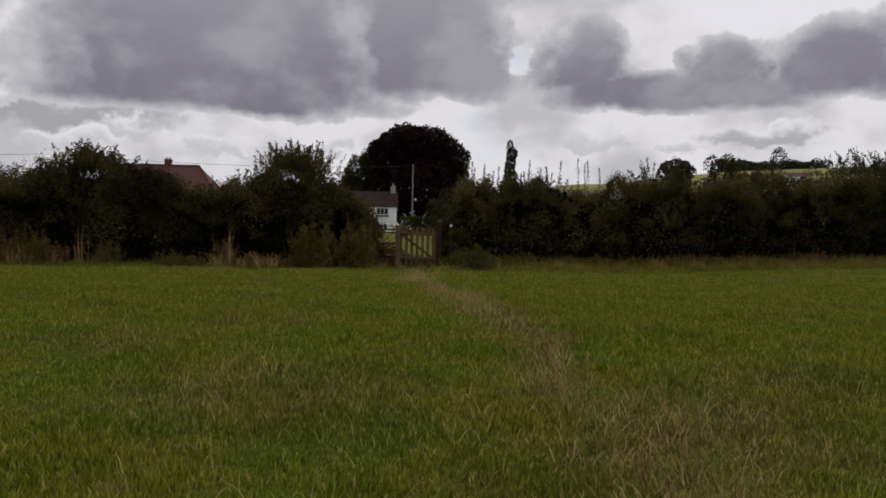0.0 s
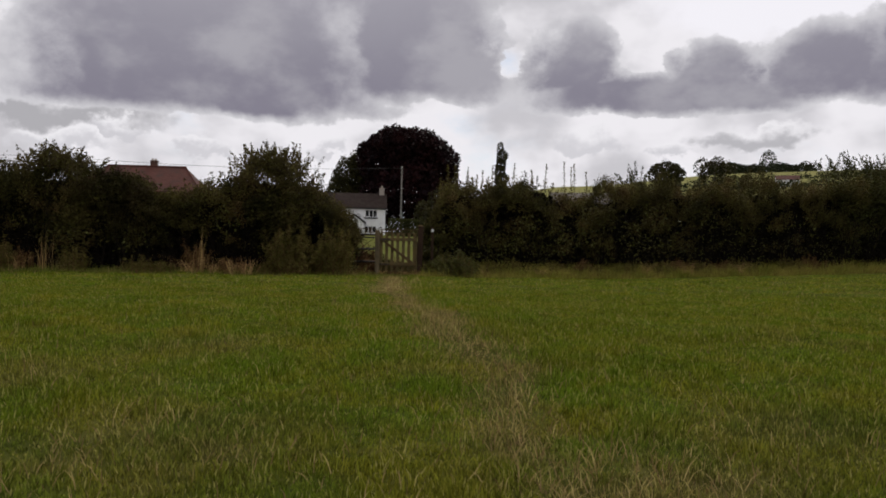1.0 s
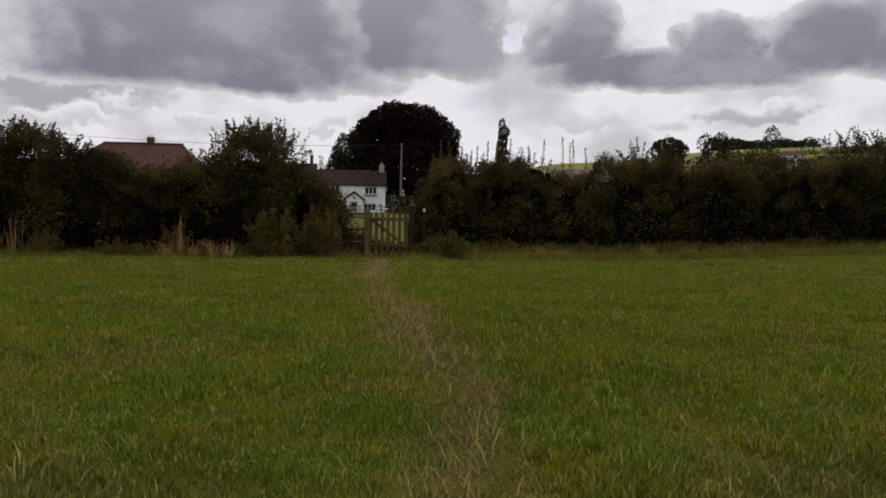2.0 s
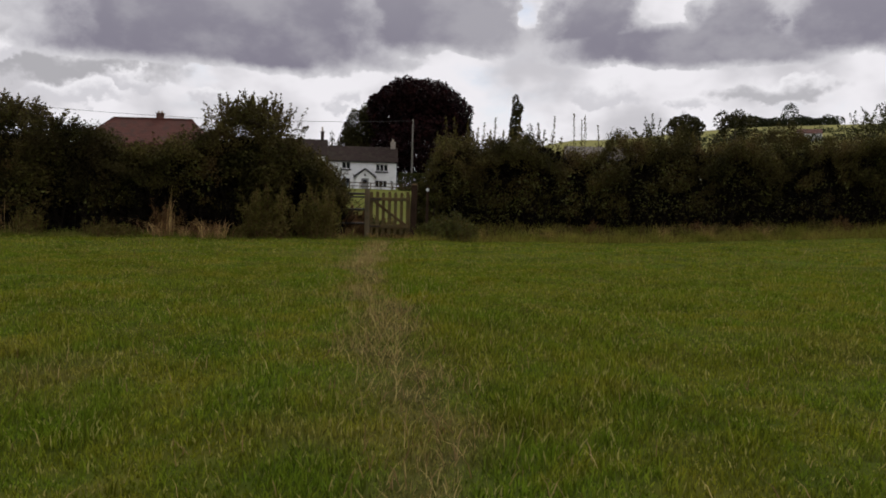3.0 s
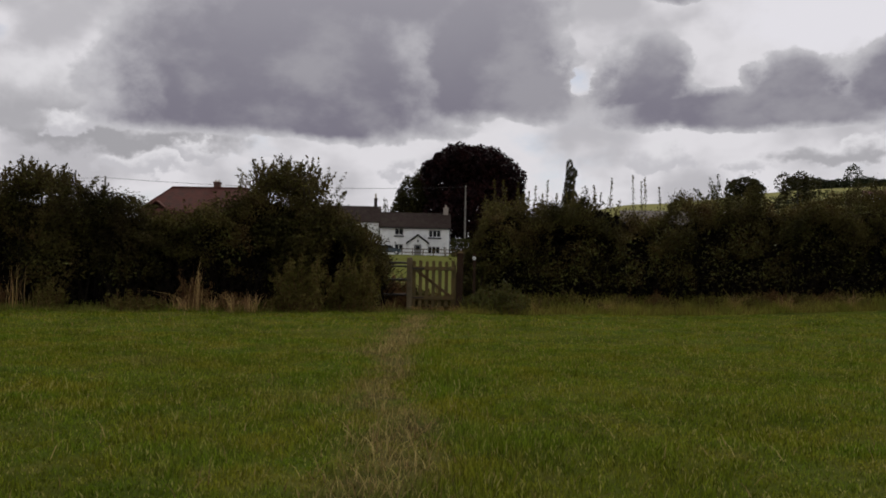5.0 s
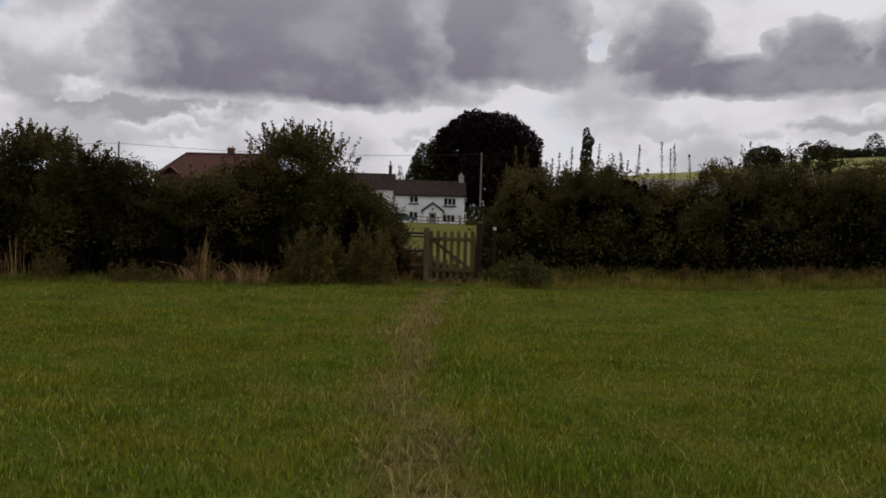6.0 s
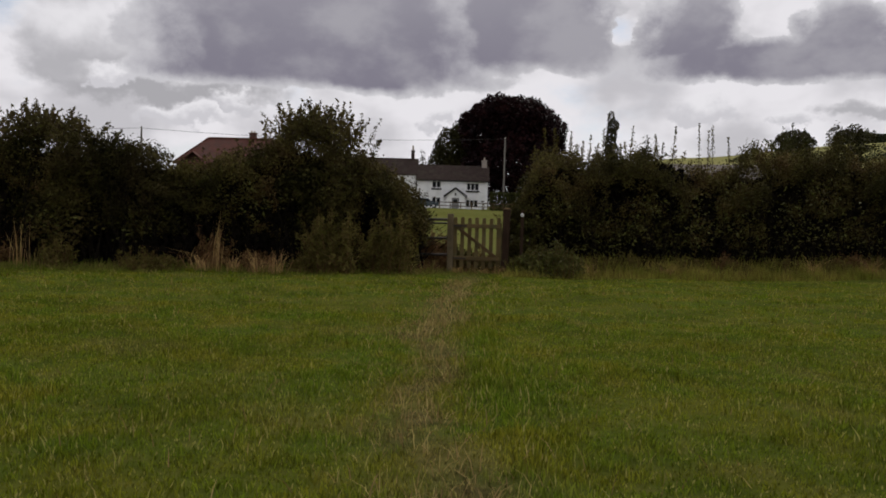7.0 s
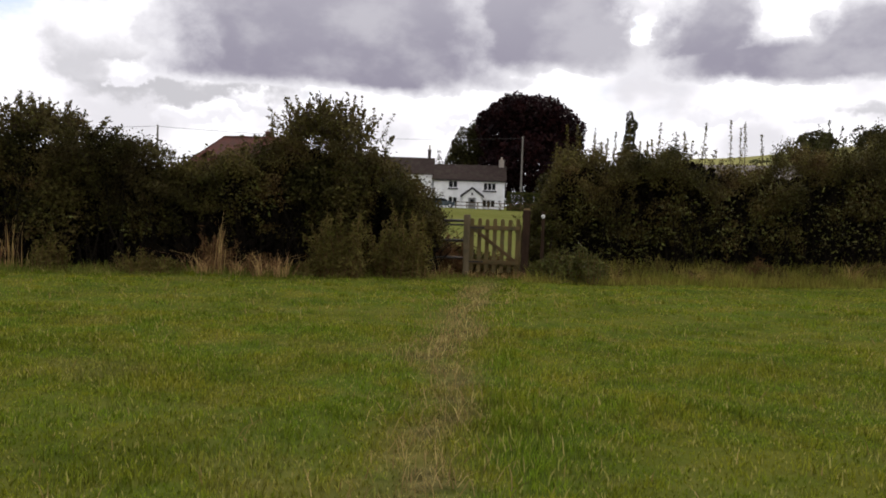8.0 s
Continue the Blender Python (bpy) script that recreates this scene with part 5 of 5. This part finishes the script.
tree("ash_tree", 66.3, 200, [(0, 0, 9.6, 4.0, 3.2), (-3.2, 0, 11.0, 2.2, 2.4), (3.0, 0, 10.4, 2.6, 2.6), (0.6, 0, 12.0, 2.0, 1.8), (-1, 0, 5.5, 4.2, 4.0), (2, 0, 3.0, 4.0, 3.0)], 0.55, 7000, M_TREE, 208, "open dark ash tree on the slope behind the hedge", 0.3, gaps=-0.15)
tree("conifer", -22.6, 141, [(0, 0, 1.0 + 1.25 * k, 1.75 - 0.22 * k, 1.3) for k in range(7)], 0.3, 4500, M_TREE, 209, "small dark conifer behind the cottage roof", 0.15, 4.0)
tree("shrub_tree", -2.0, 124, [(0, 0, 2.4, 2.4, 2.4), (2.6, 0, 3.0, 2.6, 3.0), (5.4, 0, 2.6, 2.6, 2.6), (-1.2, 2, 3.6, 1.8, 2.2), (1.4, 3, 5.0, 2.4, 2.8), (3.6, 3, 4.6, 2.6, 2.8), (-0.6, 1, 1.6, 2.0, 1.8)], 0.30, 17000, M_TREE, 211, "dark shrubbery under the beech", 0.2)
tree("shrub_tree", 9.0, 150, [(0, 0, 4.0, 4.0, 4.0), (4.5, 0, 3.6, 4.0, 3.6), (-4.0, 0, 4.2, 3.6, 4.0)], 0.4, 8000, M_TREE, 213, "dark trees beyond the beech", 0.25)


def far_wood():
    """Woodland along the crest of the hill."""
    g = np.random.default_rng(221)
    P = []
    for k in range(46):
        b = 0.315 + 0.13 * k / 45
        y = 905 + g.normal(0, 10)
        x = b * y
        h = 7.0 + 3.5 * g.uniform() + (13 if k in (24, 25, 26) else 0)
        n = 260
        d = g.normal(size=(n, 3))
        d /= np.linalg.norm(d, axis=1)[:, None]
        r = np.array([6.5, 6.5, h * 0.62]) * (0.8 + 0.4 * g.uniform())
        P.append(np.array([x, y, float(ground_z(x, y)) + h * 0.5]) + d * r)
    V, F = leaf_quads(np.concatenate(P), 2.2, 222)
    tagged(from_arrays("far_wood", V, F, M_FAR), "dark wood along the crest of a distant hill", "wood", kind="stuff")


far_wood()


def field_hedge_far():
    """Hedgerows across the far hillside."""
    g = np.random.default_rng(225)
    P = []
    for (x0, y0, x1, y1, h) in ((60, 330, 210, 420, 4), (180, 560, 330, 640, 5), (150, 300, 120, 620, 4), (20, 200, 140, 240, 4), (-140, 190, 20, 200, 6), (-160, 170, -60, 176, 7)):
        n = 2600
        t = g.uniform(size=n)
        x, y = x0 + (x1 - x0) * t + g.normal(0, 1.2, n), y0 + (y1 - y0) * t + g.normal(0, 1.2, n)
        P.append(np.stack([x, y, ground_z(x, y) + g.uniform(0, 1, n) * h * (0.7 + 0.5 * np.sin(t * 60) * np.sin(t * 23))], 1))
    V, F = leaf_quads(np.concatenate(P), 1.1, 226)
    tagged(from_arrays("far_hedges", V, F, M_FAR), "dark hedgerows across the far hillside", "hedge", kind="stuff")


field_hedge_far()

# ---- grass of the field ----


def field_grass():
    g = np.random.default_rng(301)
    out = []
    for n, y0, y1 in ((360000, 0.8, 11.5), (150000, 11.5, 16.0), (80000, 16.0, 26.0)):
        y = g.uniform(y0, y1, n)
        lo = 2.9 - np.maximum(4.0, y + 1.2) * 0.64 - 0.6
        hi = 2.9 + np.maximum(4.0, y + 1.2) * 0.55 + 0.8
        out.append(np.stack([lo + (hi - lo) * g.uniform(size=n) + g.normal(0, 0.9, n), y + (g.normal(0, 0.7, n) if y0 < 1 else 0)], 1))
    n = 150000
    out.append(np.stack([g.uniform(-20, 28, n), g.uniform(-9, 30, n)], 1))
    xy = np.concatenate(out)
    x, y = xy[:, 0], xy[:, 1]
    ok = y < HEDGE_A + HEDGE_B * x - 1.4
    x, y = x[ok], y[ok]
    w = worn_at(x, y)
    tuft = noise_at(np.stack([x, y, 0 * x], 1), 1.1, 4.0)
    fine = noise_at(np.stack([x, y, 0 * x], 1), 4.5, 9.0)
    keep = g.uniform(size=len(x)) > 0.72 * w
    x, y, w, tuft, fine = x[keep], y[keep], w[keep], tuft[keep], fine[keep]
    h = (0.026 + 0.040 * np.clip(tuft + 0.2, 0, 1) + 0.055 * np.clip(fine, 0, 1)) * g.uniform(0.5, 1.35, len(x)) * (1 - 0.5 * w)
    h = h * (1 + 0.9 * np.exp(-((x - np.interp(y, TRACK_Y, TRACK_X) - 0.55) / 0.22) ** 2) * (y > 4))
    tall = g.uniform(size=len(x)) < 0.015
    h = np.where(tall, h * 1.9, h)
    P = np.stack([x, y, ground_z(x, y) - 0.004], 1)
    dist = np.maximum(4.0, y - 6.7)
    h = h * np.interp(y, [10, 18], [1.0, 0.75])
    V, F = short_blades(P, h, g.uniform(0.005, 0.0115, len(x)) * np.maximum(1, dist / 7.5), 0.6, 302)
    tagged(from_arrays("grass", V, F, M_BLADE, None, np.repeat(w, 4)), "short uneven green pasture grass with dry blades", "grass", kind="stuff")
    # coarser tussocks
    m = 1300
    ty = 1.5 + 21 * g.uniform(size=m) ** 1.4
    tx = 2.8 + np.maximum(4.0, ty) * g.uniform(-0.62, 0.58, m)
    k = g.integers(18, 44, m)
    x = np.repeat(tx, k) + g.normal(0, 0.07, k.sum())
    y = np.repeat(ty, k) + g.normal(0, 0.06, k.sum())
    ok = y < HEDGE_A + HEDGE_B * x - 1.4
    x, y, hh = x[ok], y[ok], np.repeat(g.uniform(0.04, 0.11, m), k)[ok]
    w = worn_at(x, y)
    V, F = blades(np.stack([x, y, ground_z(x, y) - 0.004], 1), hh * g.uniform(0.5, 1, len(x)), 0.008 * np.maximum(1, np.maximum(4.0, y - 6.7) / 7), 0.5, 305, 0.3)
    tagged(from_arrays("grass_tussocks", V, F, M_BLADE, None, np.repeat(w, 5)), "coarse tussocks of longer green grass in the field", "grass", kind="stuff")
    # bleached stalks, thickest on the path
    n = 75000
    y = 1.5 + 20.0 * g.uniform(size=n) ** 1.2
    x = 2.6 - np.maximum(4, y) * 0.6 + np.maximum(4, y) * 1.2 * g.uniform(size=n)
    near = g.uniform(size=n) < 0.35
    x = np.where(near, np.interp(y, TRACK_Y, TRACK_X) + g.normal(0, 0.4, n), x)
    k = g.uniform(size=n) < 0.04 + 0.42 * worn_at(x, y)
    x, y = x[k], y[k]
    P = np.stack([x, y, ground_z(x, y) + 0.01], 1)
    V, F = blades(P, g.uniform(0.04, 0.13, len(x)), 0.0062 * np.maximum(1, np.maximum(4.0, y - 6.7) / 6.5), 1.2, 303, 0.25)
    tagged(from_arrays("dry_stalks", V, F, M_STALK), "bleached grass stalks lying along the footpath", "grass", kind="stuff")


field_grass()
